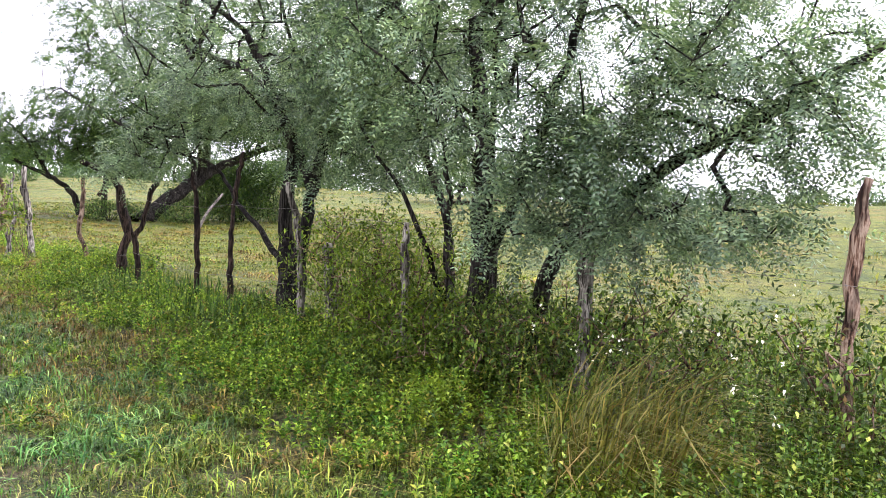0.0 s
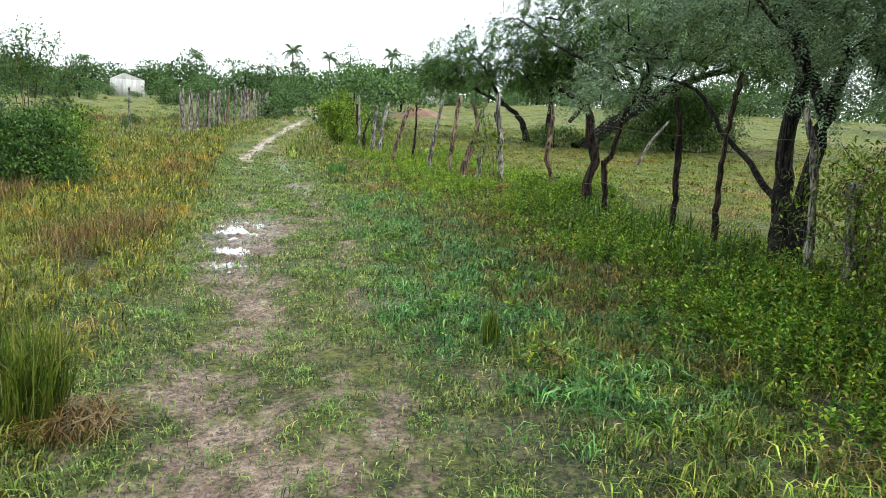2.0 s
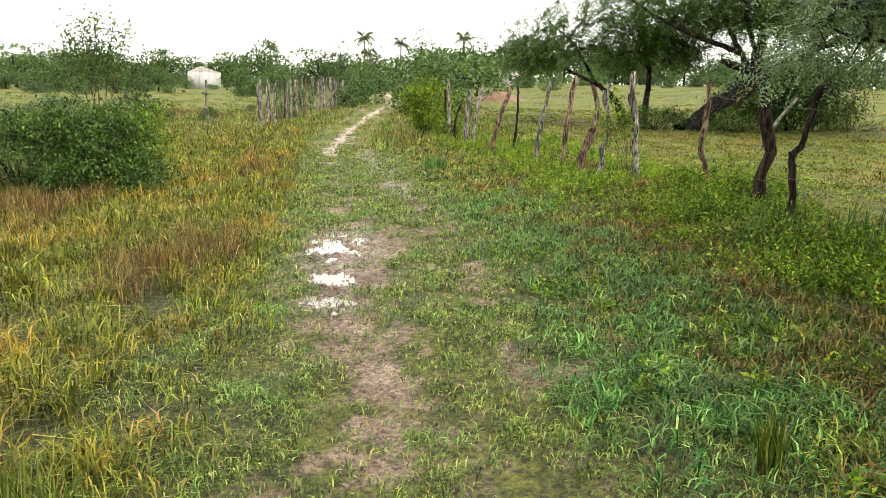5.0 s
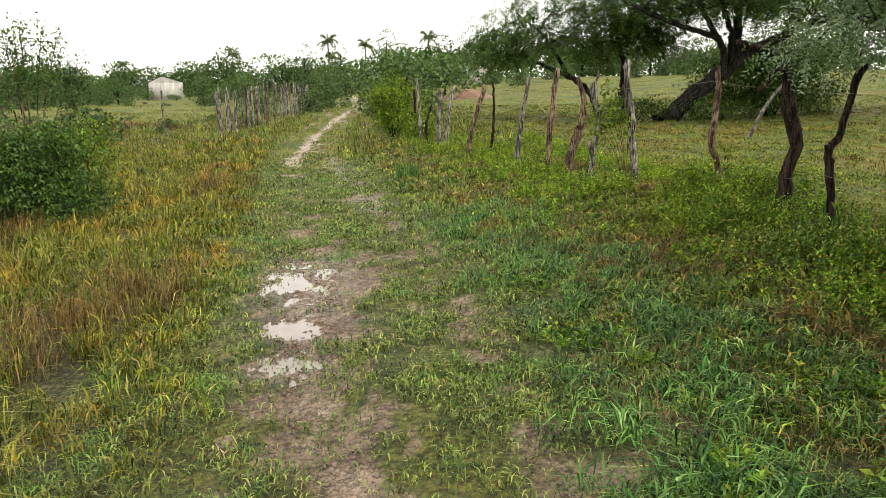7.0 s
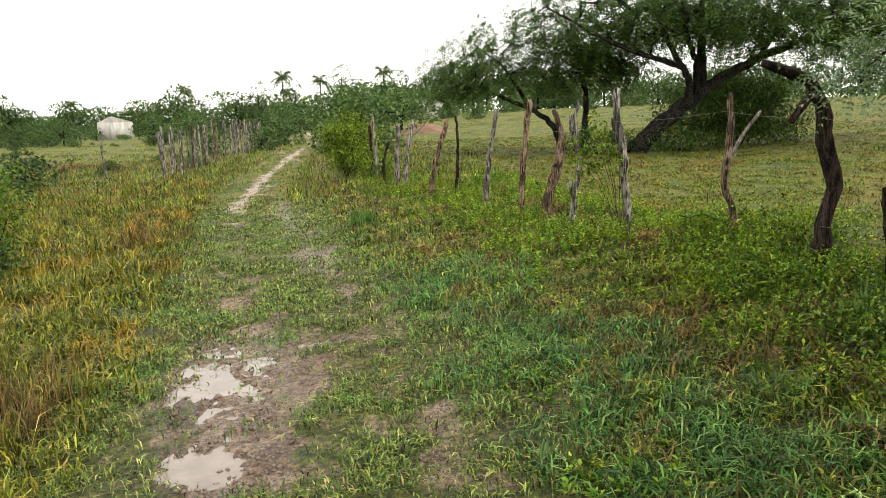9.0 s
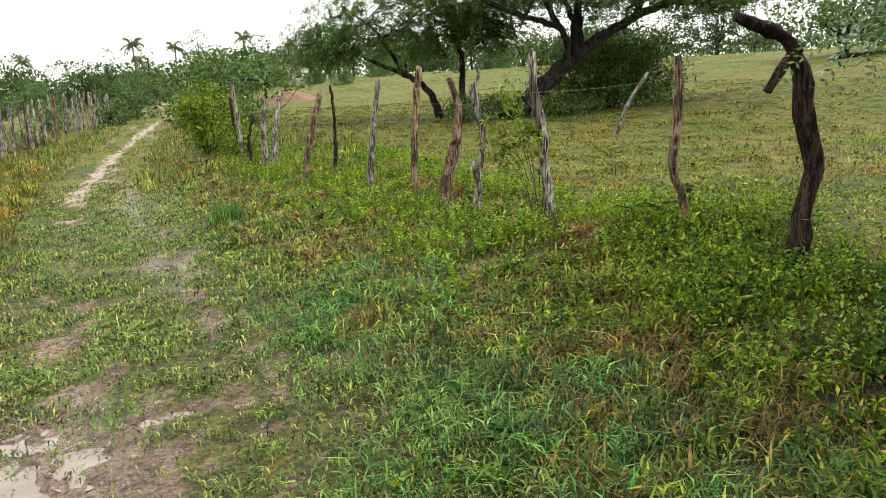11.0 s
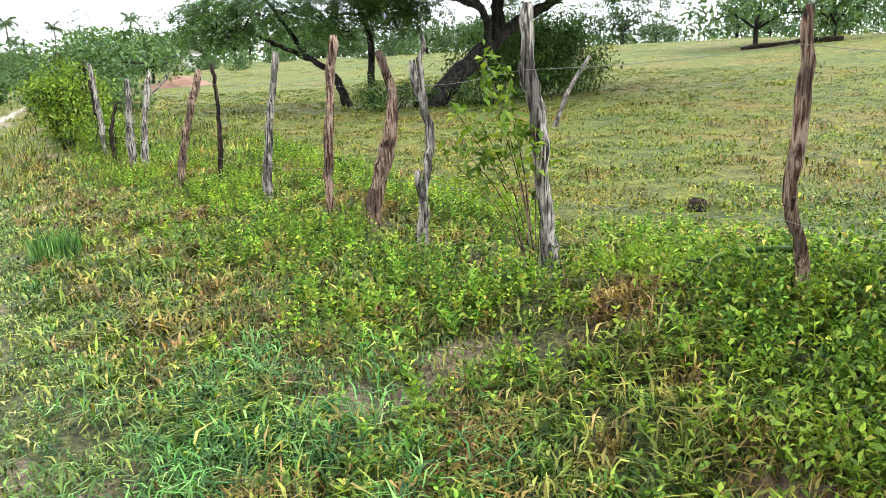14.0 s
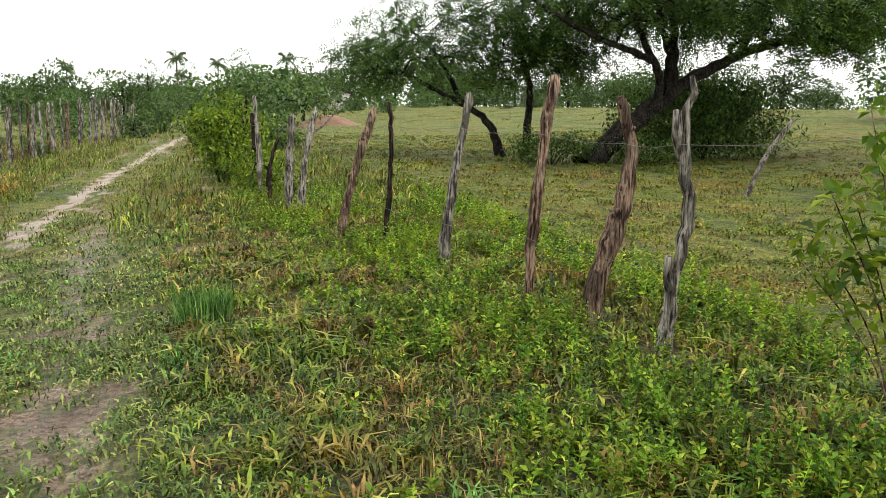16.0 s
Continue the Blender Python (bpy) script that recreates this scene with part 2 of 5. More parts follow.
def plain(name, col, rough=0.8, metal=0.0, vary=0.25, scale=3.0, stretch=None):
    m, n, l, p = material(name)
    tex = noise_node(n, l, scale, 5, 0.6, stretch)
    lo, hi = tuple(c * (1 - vary) for c in col), tuple(min(1, c * (1 + vary)) for c in col)
    l.new(ramp(n, l, tex.outputs[0], [(0.3, lo), (0.7, hi)]).outputs[0], p.inputs["Base Color"])
    p.inputs["Roughness"].default_value, p.inputs["Metallic"].default_value = rough, metal
    return m


def water_material():
    m, n, l, p = material("puddle_water")
    tex = noise_node(n, l, 5, 3)
    l.new(ramp(n, l, tex.outputs[0], [(0.35, (0.17, 0.125, 0.09)), (0.65, (0.26, 0.20, 0.155))]).outputs[0], p.inputs["Base Color"])
    p.inputs["Roughness"].default_value, p.inputs["IOR"].default_value = 0.03, 1.38
    p.inputs["Specular IOR Level"].default_value = 0.5
    p.inputs["Coat Weight"].default_value = 0.6
    p.inputs["Coat Roughness"].default_value = 0.02
    ripple = noise_node(n, l, 30, 2)
    bump = n.new("ShaderNodeBump")
    bump.inputs["Strength"].default_value, bump.inputs["Distance"].default_value = 0.05, 0.01
    l.new(ripple.outputs[0], bump.inputs["Height"])
    l.new(bump.outputs[0], p.inputs["Normal"])
    return m


M_GROUND = ground_material()
M_WATER = water_material()
M_TURF = foliage("short_turf", [(0.0, (0.035, 0.065, 0.015)), (0.35, (0.105, 0.165, 0.034)), (0.65, (0.19, 0.26, 0.056)), (0.88, (0.28, 0.30, 0.085)), (1.0, (0.36, 0.27, 0.13))],
                 (0.13, 0.235, 0.05), 1.6, (0.52, 0.62), tuft=(9.0, 0.30, 1.55))
M_VERGE = foliage("verge_grass", [(0.0, (0.0255, 0.0545, 0.0085)), (0.4, (0.0931, 0.155, 0.0187)), (0.7, (0.196, 0.254, 0.034)), (0.88, (0.265, 0.273, 0.0527)), (1.0, (0.304, 0.197, 0.0765))],
                  (0.20, 0.112, 0.040), 2.0, (0.51, 0.62), tuft=(7.0, 0.30, 1.6))
M_TALL = foliage("tall_yellow_grass", [(0.0, (0.036, 0.0571, 0.0068)), (0.3, (0.112, 0.151, 0.0127)), (0.62, (0.188, 0.197, 0.0204)), (0.88, (0.304, 0.269, 0.0467)), (1.0, (0.336, 0.235, 0.0765))],
                 (0.34, 0.21, 0.032), 0.75, (0.52, 0.64), tuft=(6.0, 0.36, 1.5))
M_CLUMP = foliage("wiry_grass", [(0.0, (0.0186, 0.0374, 0.0056)), (0.4, (0.062, 0.102, 0.0098)), (0.8, (0.136, 0.17, 0.021)), (1.0, (0.223, 0.19, 0.063))])
M_PASTURE = foliage("pasture_grass", [(0.0, (0.0405, 0.0748, 0.0095)), (0.4, (0.122, 0.172, 0.0152)), (0.75, (0.194, 0.216, 0.0218)), (0.93, (0.243, 0.233, 0.038)), (1.0, (0.261, 0.167, 0.0522))],
                    (0.25, 0.16, 0.04), 0.6, (0.53, 0.64), tuft=(5.0, 0.5, 1.35))
M_DRY = foliage("dry_brown_grass", [(0.0, (0.08, 0.0468, 0.0188)), (0.5, (0.176, 0.108, 0.0375)), (1.0, (0.288, 0.202, 0.09))])
M_WEED = foliage("broadleaf_weed", [(0.0, (0.0286, 0.0784, 0.0088)), (0.4, (0.0935, 0.185, 0.0198)), (0.74, (0.209, 0.319, 0.0352)), (0.92, (0.33, 0.426, 0.0605)), (1.0, (0.374, 0.224, 0.066))],
                 (0.22, 0.31, 0.025), 0.8, (0.52, 0.66), see=0.35, tuft=(6.0, 0.45, 1.4))
M_FRESH = foliage("fresh_grass", [(0.0, (0.018, 0.065, 0.016)), (0.5, (0.075, 0.175, 0.036)), (0.85, (0.15, 0.275, 0.07)), (1.0, (0.24, 0.33, 0.12))], tuft=(6.0, 0.5, 1.45))
M_LEAF = foliage("mesquite_leaf", [(0.0, (0.0638, 0.113, 0.0734)), (0.5, (0.167, 0.25, 0.152)), (1.0, (0.324, 0.412, 0.266))], see=0.28, rough=0.4, spec=0.5, tuft=(2.4, 0.5, 1.35))
M_LEAF_BUSH = foliage("bush_leaf", [(0.0, (0.022, 0.052, 0.018)), (0.5, (0.058, 0.115, 0.034)), (0.85, (0.11, 0.18, 0.046)), (1.0, (0.20, 0.26, 0.07))], see=0.3, rough=0.4, spec=0.3, tuft=(2.6, 0.45, 1.45))
M_RANK = foliage("rank_weed", [(0.0, (0.025, 0.050, 0.010)), (0.45, (0.075, 0.135, 0.020)), (0.8, (0.16, 0.24, 0.035)), (0.94, (0.28, 0.33, 0.06)), (1.0, (0.30, 0.17, 0.06))])
M_LEAF_DARK = foliage("dark_leaf", [(0.0, (0.025, 0.060, 0.016)), (0.6, (0.065, 0.125, 0.030)), (1.0, (0.14, 0.21, 0.05))], see=0.3, tuft=(2.2, 0.5, 1.45))
M_LEAF_BRIGHT = foliage("bright_leaf", [(0.0, (0.055, 0.105, 0.014)), (0.6, (0.13, 0.205, 0.022)), (1.0, (0.26, 0.32, 0.04))], see=0.35, tuft=(4.0, 0.5, 1.4))
M_LEAF_FAR = foliage("far_leaf", [(0.0, (0.0387, 0.0776, 0.0321)), (0.6, (0.0774, 0.135, 0.0471)), (1.0, (0.131, 0.196, 0.0643))], see=0.2, vary=0.35, tuft=(0.8, 0.5, 1.45))
M_PALM = foliage("palm_leaf", [(0.0, (0.05, 0.085, 0.03)), (1.0, (0.11, 0.15, 0.05))], see=0.2)
M_BARK = bark("dark_bark", (0.00408, 0.0034, 0.00306), (0.0184, 0.015, 0.0129), (0.0646, 0.0571, 0.049))
M_GREY = bark("weathered_grey_wood", (0.018, 0.015, 0.013), (0.15, 0.13, 0.11), (0.46, 0.42, 0.36))
M_BROWN = bark("weathered_brown_wood", (0.016, 0.010, 0.008), (0.13, 0.070, 0.045), (0.36, 0.27, 0.20))
M_CHAR = bark("charred_wood", (0.00432, 0.0036, 0.0036), (0.0202, 0.013, 0.0101), (0.0756, 0.0504, 0.0374), 0.66)
M_WIRE = plain("galvanised_wire", (0.22, 0.20, 0.18), 0.6, 0.6)
M_STRAW = foliage("straw_grass", [(0.0, (0.0432, 0.048, 0.0112)), (0.4, (0.122, 0.124, 0.0263)), (0.8, (0.216, 0.2, 0.045)), (1.0, (0.23, 0.144, 0.0525))])
M_EARTH = plain("red_earth", (0.22, 0.125, 0.08), 0.9, 0.0, 0.35, 1.5)
M_CRUMB = plain("trodden_soil", (0.19, 0.145, 0.11), 0.9, 0.0, 0.5, 6.0)
M_WALL = plain("stained_whitewash", (0.47, 0.45, 0.41), 0.9, 0.0, 0.4, 0.9, (2.2, 2.2, 0.35))
M_ROOF = plain("old_clay_tile", (0.30, 0.24, 0.20), 0.9, 0.0, 0.3, 1.0)
M_HOLE = plain("dark_opening", (0.02, 0.02, 0.02), 0.9)
M_FLOWER = plain("pale_flower", (0.8, 0.78, 0.6), 0.6, 0.0, 0.1)


# ---- mesh tools ----
def raw_mesh(name, verts, faces):
    """A mesh from arrays; all faces have the same number of corners."""
    me = bpy.data.meshes.new(name)
    verts, faces = np.ascontiguousarray(verts, np.float32), np.ascontiguousarray(faces, np.int32)
    k = faces.shape[1]
    me.vertices.add(len(verts))
    me.vertices.foreach_set("co", verts.ravel())
    me.loops.add(faces.size)
    me.loops.foreach_set("vertex_index", faces.ravel())
    me.polygons.add(len(faces))
    me.polygons.foreach_set("loop_start", np.arange(0, faces.size, k, dtype=np.int32))
    me.update(calc_edges=True)
    return me


def meshed(name, verts, faces, mat, parent=None, label="", smooth=False):
    me = raw_mesh(name, verts, faces)
    me.materials.append(mat)
    if smooth:
        me.polygons.foreach_set("use_smooth", np.ones(len(me.polygons), bool))
    ob = new(name, me)
    if parent:
        ob.parent = parent
        ob.matrix_parent_inverse = Matrix.Translation(-parent.location) if parent.type == "EMPTY" else Matrix()
    if label:
        ob["label"] = label
    return ob


def thing(name, at, label, category, group=""):
    ob = new(name)
    ob.location = at
    ob.empty_display_size = 0.2
    return tagged(ob, label, category, group)


def give_tone(ob, tone, hue=None):
    """A lighter or darker shade for each plant, tuft or spray of a mesh."""
    att = ob.data.attributes.new("tone", "FLOAT", "POINT")
    att.data.foreach_set("value", np.ascontiguousarray(tone, np.float32))
    if hue is not None:
        att = ob.data.attributes.new("hue", "FLOAT", "POINT")
        att.data.foreach_set("value", np.ascontiguousarray(hue, np.float32))


def tones(rng, n, spread=0.3):
    return np.clip(rng.normal(0, spread, n), -0.6, 0.85)


def unit(v):
    return v / np.maximum(np.linalg.norm(v, axis=-1, keepdims=True), 1e-9)


def blades(p, h, w, lean, rng, droop=0.35):
    """Grass blades, four corners each: foot, two flanks and tip."""
    n = len(p)
    az = rng.uniform(0, 2 * np.pi, n)
    out = np.stack([np.cos(az), np.sin(az), np.zeros(n)], 1)
    side = np.stack([-np.sin(az), np.cos(az), np.zeros(n)], 1)
    twist = rng.uniform(-0.9, 0.9, n)[:, None]
    side = unit(side + twist * out)
    up = np.array([0, 0, 1.0])
    ln = lean[:, None]
    belly = p + up * (h * 0.58)[:, None] * (1 - 0.25 * ln) + out * (h * 0.32)[:, None] * ln
    tip = p + up * (h * (1 - droop * lean))[:, None] * (1 - 0.45 * ln) + out * h[:, None] * ln
    v = np.stack([p, belly - side * w[:, None] / 2, tip, belly + side * w[:, None] / 2], 1).reshape(-1, 3)
    return v, np.arange(4 * n).reshape(-1, 4)


def leaves(p, d, length, width, rng, fold=0.25):
    """Single leaves as folded lozenges that start at p and point along d."""
    n = len(p)
    side = unit(np.cross(d, rng.normal(0, 0.35, (n, 3)) + np.array([0, 0, 1.0])))
    nor = np.cross(side, d)
    mid = p + d * (length * 0.45)[:, None] + nor * (width * fold)[:, None]
    tip = p + d * length[:, None] - np.array([0, 0, 1.0]) * (length * 0.12)[:, None]
    v = np.stack([p, mid - side * width[:, None] / 2, tip, mid + side * width[:, None] / 2], 1).reshape(-1, 3)
    return v, np.arange(4 * n).reshape(-1, 4)


def feathers(p, d, length, pairs, leaf, width, rng):
    """Pinnate leaves: along each stalk pairs of narrow leaflets."""
    side = unit(np.cross(d, rng.normal(0, 0.5, (len(p), 3)) + np.array([0, 0, 1.0])))
    vs = []
    for i in range(pairs):
        f = (i + 1.0) / (pairs + 0.3)
        at = p + d * (length * f)[:, None] - np.array([0, 0, 1.0]) * (length * 0.35 * f * f)[:, None]
        size = leaf * (1.0 - 0.45 * abs(f - 0.45))
        for s in (-1, 1):
            way = unit(side * s + d * 0.55 - np.array([0, 0, 0.25]) + rng.normal(0, 0.12, p.shape))
            across = unit(np.cross(way, np.cross(side, d)))
            tip = at + way * size[:, None]
            mid = at + way * (size * 0.5)[:, None]
            vs.append(np.stack([at, mid - across * width / 2, tip, mid + across * width / 2], 1))
    v = np.concatenate(vs, 0).reshape(-1, 3)
    return v, np.arange(len(v)).reshape(-1, 4)


def smooth_line(points, step):
    """Points on a smooth curve through the given ones."""
    pts = [np.array(q, float) for q in points]
    pts = [2 * pts[0] - pts[1]] + pts + [2 * pts[-1] - pts[-2]]
    out = []
    for a, b, c, d in zip(pts, pts[1:], pts[2:], pts[3:]):
        k = max(2, int(np.linalg.norm(c - b) / step))
        for i in range(k):
            t = i / k
            out.append(0.5 * (2 * b + (c - a) * t + (2 * a - 5 * b + 4 * c - d) * t * t + (3 * b - a - 3 * c + d) * t ** 3))
    return np.array(out + [pts[-2]])


def tube(line, radii, sides, rng=None, rugged=0.0, cap=True):
    """A tube along a line, with an uneven surface."""
    n = len(line)
    tang = unit(np.gradient(line, axis=0))
    ref = np.array([1.0, 0.0, 0.0]) if abs(tang[0][0]) < 0.8 else np.array([0, 1.0, 0])
    u = unit(np.cross(tang, ref))
    w = np.cross(tang, u)
    ang = np.linspace(0, 2 * np.pi, sides, endpoint=False)
    r = np.array(radii)[:, None] * np.ones(sides)
    if rng is not None and rugged:
        lobes = 1 + rugged * (0.6 * np.sin(3 * ang + rng.uniform(0, 6)) + 0.5 * np.sin(2 * ang + rng.uniform(0, 6)))
        drift = rng.normal(0, rugged * 0.45, (n, sides))
        drift[1:] = 0.5 * drift[1:] + 0.5 * drift[:-1]
        r = r * lobes * (1 + drift)
    v = line[:, None] + r[..., None] * (np.cos(ang)[None, :, None] * u[:, None] + np.sin(ang)[None, :, None] * w[:, None])
    v = v.reshape(-1, 3)
    i, j = np.meshgrid(np.arange(n - 1), np.arange(sides), indexing="ij")
    a, b = i * sides + j, i * sides + (j + 1) % sides
    f = np.stack([a, b, b + sides, a + sides], -1).reshape(-1, 4)
    if cap:
        v = np.concatenate([v, [line[-1] + tang[-1] * radii[-1] * 0.25]])
        last = (n - 1) * sides
        f = np.concatenate([f, [[last + k, last + (k + 1) % sides, last + (k + 2) % sides, len(v) - 1] for k in range(0, sides, 2)]])
    return v, f


def joined(parts):
    vs, fs, base = [], [], 0
    for v, f in parts:
        vs.append(v)
        fs.append(f + base)
        base += len(v)
    return np.concatenate(vs), np.concatenate(fs)


# ---- ground: one sheet to the horizon ----
def steps(parts):
    out = [parts[0][0]]
    for a, b, d in parts:
        k = max(1, int(round((b - a) / d)))
        out += list(a + (b - a) * (np.arange(k) + 1) / k)
    return np.array(out)


def grown(a, b, d, rate):
    """Steps from a to b that widen by the rate."""
    out, v = [], a
    while abs(v - a) < abs(b - a):
        v += d if b > a else -d
        d *= rate
        out.append(v)
    return np.array(out)


def build_ground():
    xs = np.concatenate([grown(-8, -1800, 0.6, 1.25)[::-1], steps([(-8, -1.4, 0.2), (-1.4, -0.6, 0.055), (-0.6, 0.8, 0.032), (0.8, 2.4, 0.055), (2.4, 9, 0.18)]), grown(9, 1800, 0.3, 1.2)])
    ys = np.concatenate([grown(-5, -1800, 0.6, 1.3)[::-1], steps([(-5, 1.5, 0.12), (1.5, 5.5, 0.075), (5.5, 9.2, 0.042), (9.2, 15.5, 0.075), (15.5, 30, 0.2)]), grown(30, 1800, 0.3, 1.16)])
    gx, gy = np.meshgrid(xs, ys)
    x, y = gx.ravel(), gy.ravel()
    v = np.stack([x, y, height(x, y)], 1)
    nx = len(xs)
    i, j = np.meshgrid(np.arange(len(ys) - 1), np.arange(nx - 1), indexing="ij")
    a = (i * nx + j).ravel()
    f = np.stack([a, a + 1, a + nx + 1, a + nx], 1)
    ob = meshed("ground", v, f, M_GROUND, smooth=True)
    att = ob.data.attributes.new("bare", "FLOAT", "POINT")
    att.data.foreach_set("value", bare(x, y).astype(np.float32))
    # where near growth stands: mask of the litter colour with painted-in gap shade
    att = ob.data.attributes.new("shaded_litter", "FLOAT", "POINT")
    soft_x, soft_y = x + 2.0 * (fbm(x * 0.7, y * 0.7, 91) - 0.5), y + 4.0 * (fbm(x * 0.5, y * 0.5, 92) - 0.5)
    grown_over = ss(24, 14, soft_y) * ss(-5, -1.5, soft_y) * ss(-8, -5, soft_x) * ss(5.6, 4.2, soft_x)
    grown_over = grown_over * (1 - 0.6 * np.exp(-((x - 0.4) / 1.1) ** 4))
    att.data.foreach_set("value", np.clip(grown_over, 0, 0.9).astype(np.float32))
    wet = np.exp(-((x - rut_right(y)) / 0.3) ** 2) * ss(9, 11.5, y) * ss(20, 17, y) * 0.8
    for q in PUDDLES:
        wet = np.maximum(wet, ss(2.6, 1.2, puddle_reach(x, y, q)))
    wet = np.maximum(wet, 0.9 * np.exp(-((x - 0.15) / 0.4) ** 2) * ss(5.2, 6.0, y) * ss(9.5, 8.7, y))
    wet = wet * ss(0.3, 0.55, fbm(x * 5, y * 5, 90) + 0.1)
    att = ob.data.attributes.new("sand", "FLOAT", "POINT")
    att.data.foreach_set("value", (ss(15.5, 20.5, y + 2.0 * (fbm(x * 1.5, y * 1.5, 93) - 0.5)) * np.exp(-((x - rut_left(y)) / 0.45) ** 4)).astype(np.float32))
    att = ob.data.attributes.new("wet", "FLOAT", "POINT")
    att.data.foreach_set("value", wet.astype(np.float32))
    tagged(ob, "meadow ground with a worn sandy two-rut track", "ground", kind="structure")


build_ground()


def build_puddle(p):
    ang = np.linspace(0, 2 * np.pi, 28, endpoint=False)
    rim = np.stack([p[0] + 1.45 * p[2] * np.cos(ang), p[1] + 1.45 * p[3] * np.sin(ang), np.full(28, puddle_level(p))], 1)
    v = np.concatenate([rim, [[p[0], p[1], puddle_level(p)]]])
    f = np.array([[k, (k + 1) % 28, 28] for k in range(28)])
    tagged(meshed("water", v, f, M_WATER), "shallow muddy puddle in the wheel rut", "puddle", "puddles in the track", "structure")


for pud in PUDDLES:
    build_puddle(pud)


# ---- trees ----
def blob_points(rng, n, centre, radii, low=-1.0, shell=0.55, gaps=0.0, seed=0):
    """Places for leaf clusters in a lumpy, uneven crown."""
    out = []
    while len(out) < n:
        q = rng.normal(0, 1, 3)
        q /= np.linalg.norm(q)
        r = rng.uniform(shell, 1.0) ** 0.7
        lump = 0.75 + 0.5 * vnoise(np.array([q[0] * 2.2 + 9]), np.array([q[1] * 2.2 + q[2] * 1.7 + 9]), seed)[0]
        q = q * r * lump
        if q[2] < low:
            continue
        hole = vnoise(np.array([q[0] * 3 + 40]), np.array([q[1] * 3 + q[2] * 2.5 + 40]), seed + 5)[0]
        if hole < gaps:
            continue
        out.append(np.array(centre) + q * np.array(radii))
    return np.array(out)


def branch_out(lines, centres, rng, step=0.28):
    """Joins every cluster to the branches that are there; gives segments with their loads."""
    nodes, parent, load = [], [], []
    for line in lines:
        for k, q in enumerate(line):
            nodes.append(q)
            parent.append(-1)
            load.append(0)
    nodes = list(nodes)
    cloud = np.array(nodes)
    near = np.array([np.min(np.linalg.norm(cloud - c, axis=1)) for c in centres])
    order = np.argsort(near)
    for k in order:
        c = centres[k]
        cloud = np.array(nodes)
        d = cloud - c
        cost = np.linalg.norm(d, axis=1) + 0.35 * np.maximum(d[:, 2], 0) + 0.15 * np.maximum(-d[:, 2] - 1, 0)
        j = int(np.argmin(cost))
        a, dist = nodes[j], np.linalg.norm(d[j])
        m = max(1, int(dist / step))
        bend = rng.normal(0, 0.10, 3) * dist + np.array([0, 0, 0.08 * dist])
        last = j
        for i in range(1, m + 1):
            t = i / m
            nodes.append(a + (c - a) * t + bend * math.sin(math.pi * t) + rng.normal(0, 0.012, 3))
            parent.append(last)
            load.append(0)
            last = len(nodes) - 1
        load[last] += 1
    for i in range(len(nodes) - 1, -1, -1):
        if parent[i] >= 0:
            load[parent[i]] += load[i]
    return np.array(nodes), np.array(parent), np.array(load)


def twig_mesh(nodes, parent, load, base=0.0045, power=0.5):
    idx = np.where(parent >= 0)[0]
    a, b = nodes[parent[idx]], nodes[idx]
    rb = base * np.maximum(load[idx], 1) ** power
    ra = np.minimum(base * np.maximum(load[parent[idx]], 1) ** power, rb * 1.35)
    t = unit(b - a)
    u = unit(np.cross(t, np.array([0.3, 0.5, 0.81])))
    w = np.cross(t, u)
    k = 4
    ang = np.arange(k) * 2 * np.pi / k
    ring = np.cos(ang)[None, :, None] * u[:, None] + np.sin(ang)[None, :, None] * w[:, None]
    v = np.stack([a[:, None] - t[:, None] * 0.01 + ring * ra[:, None, None], b[:, None] + ring * rb[:, None, None]], 1).reshape(-1, 3)
    n = len(idx)
    o = (np.arange(n) * 2 * k)[:, None, None]
    j = np.arange(k)
    quad = np.stack([j, (j + 1) % k, k + (j + 1) % k, k + j], -1)[None]
    return v, (o + quad).reshape(-1, 4)


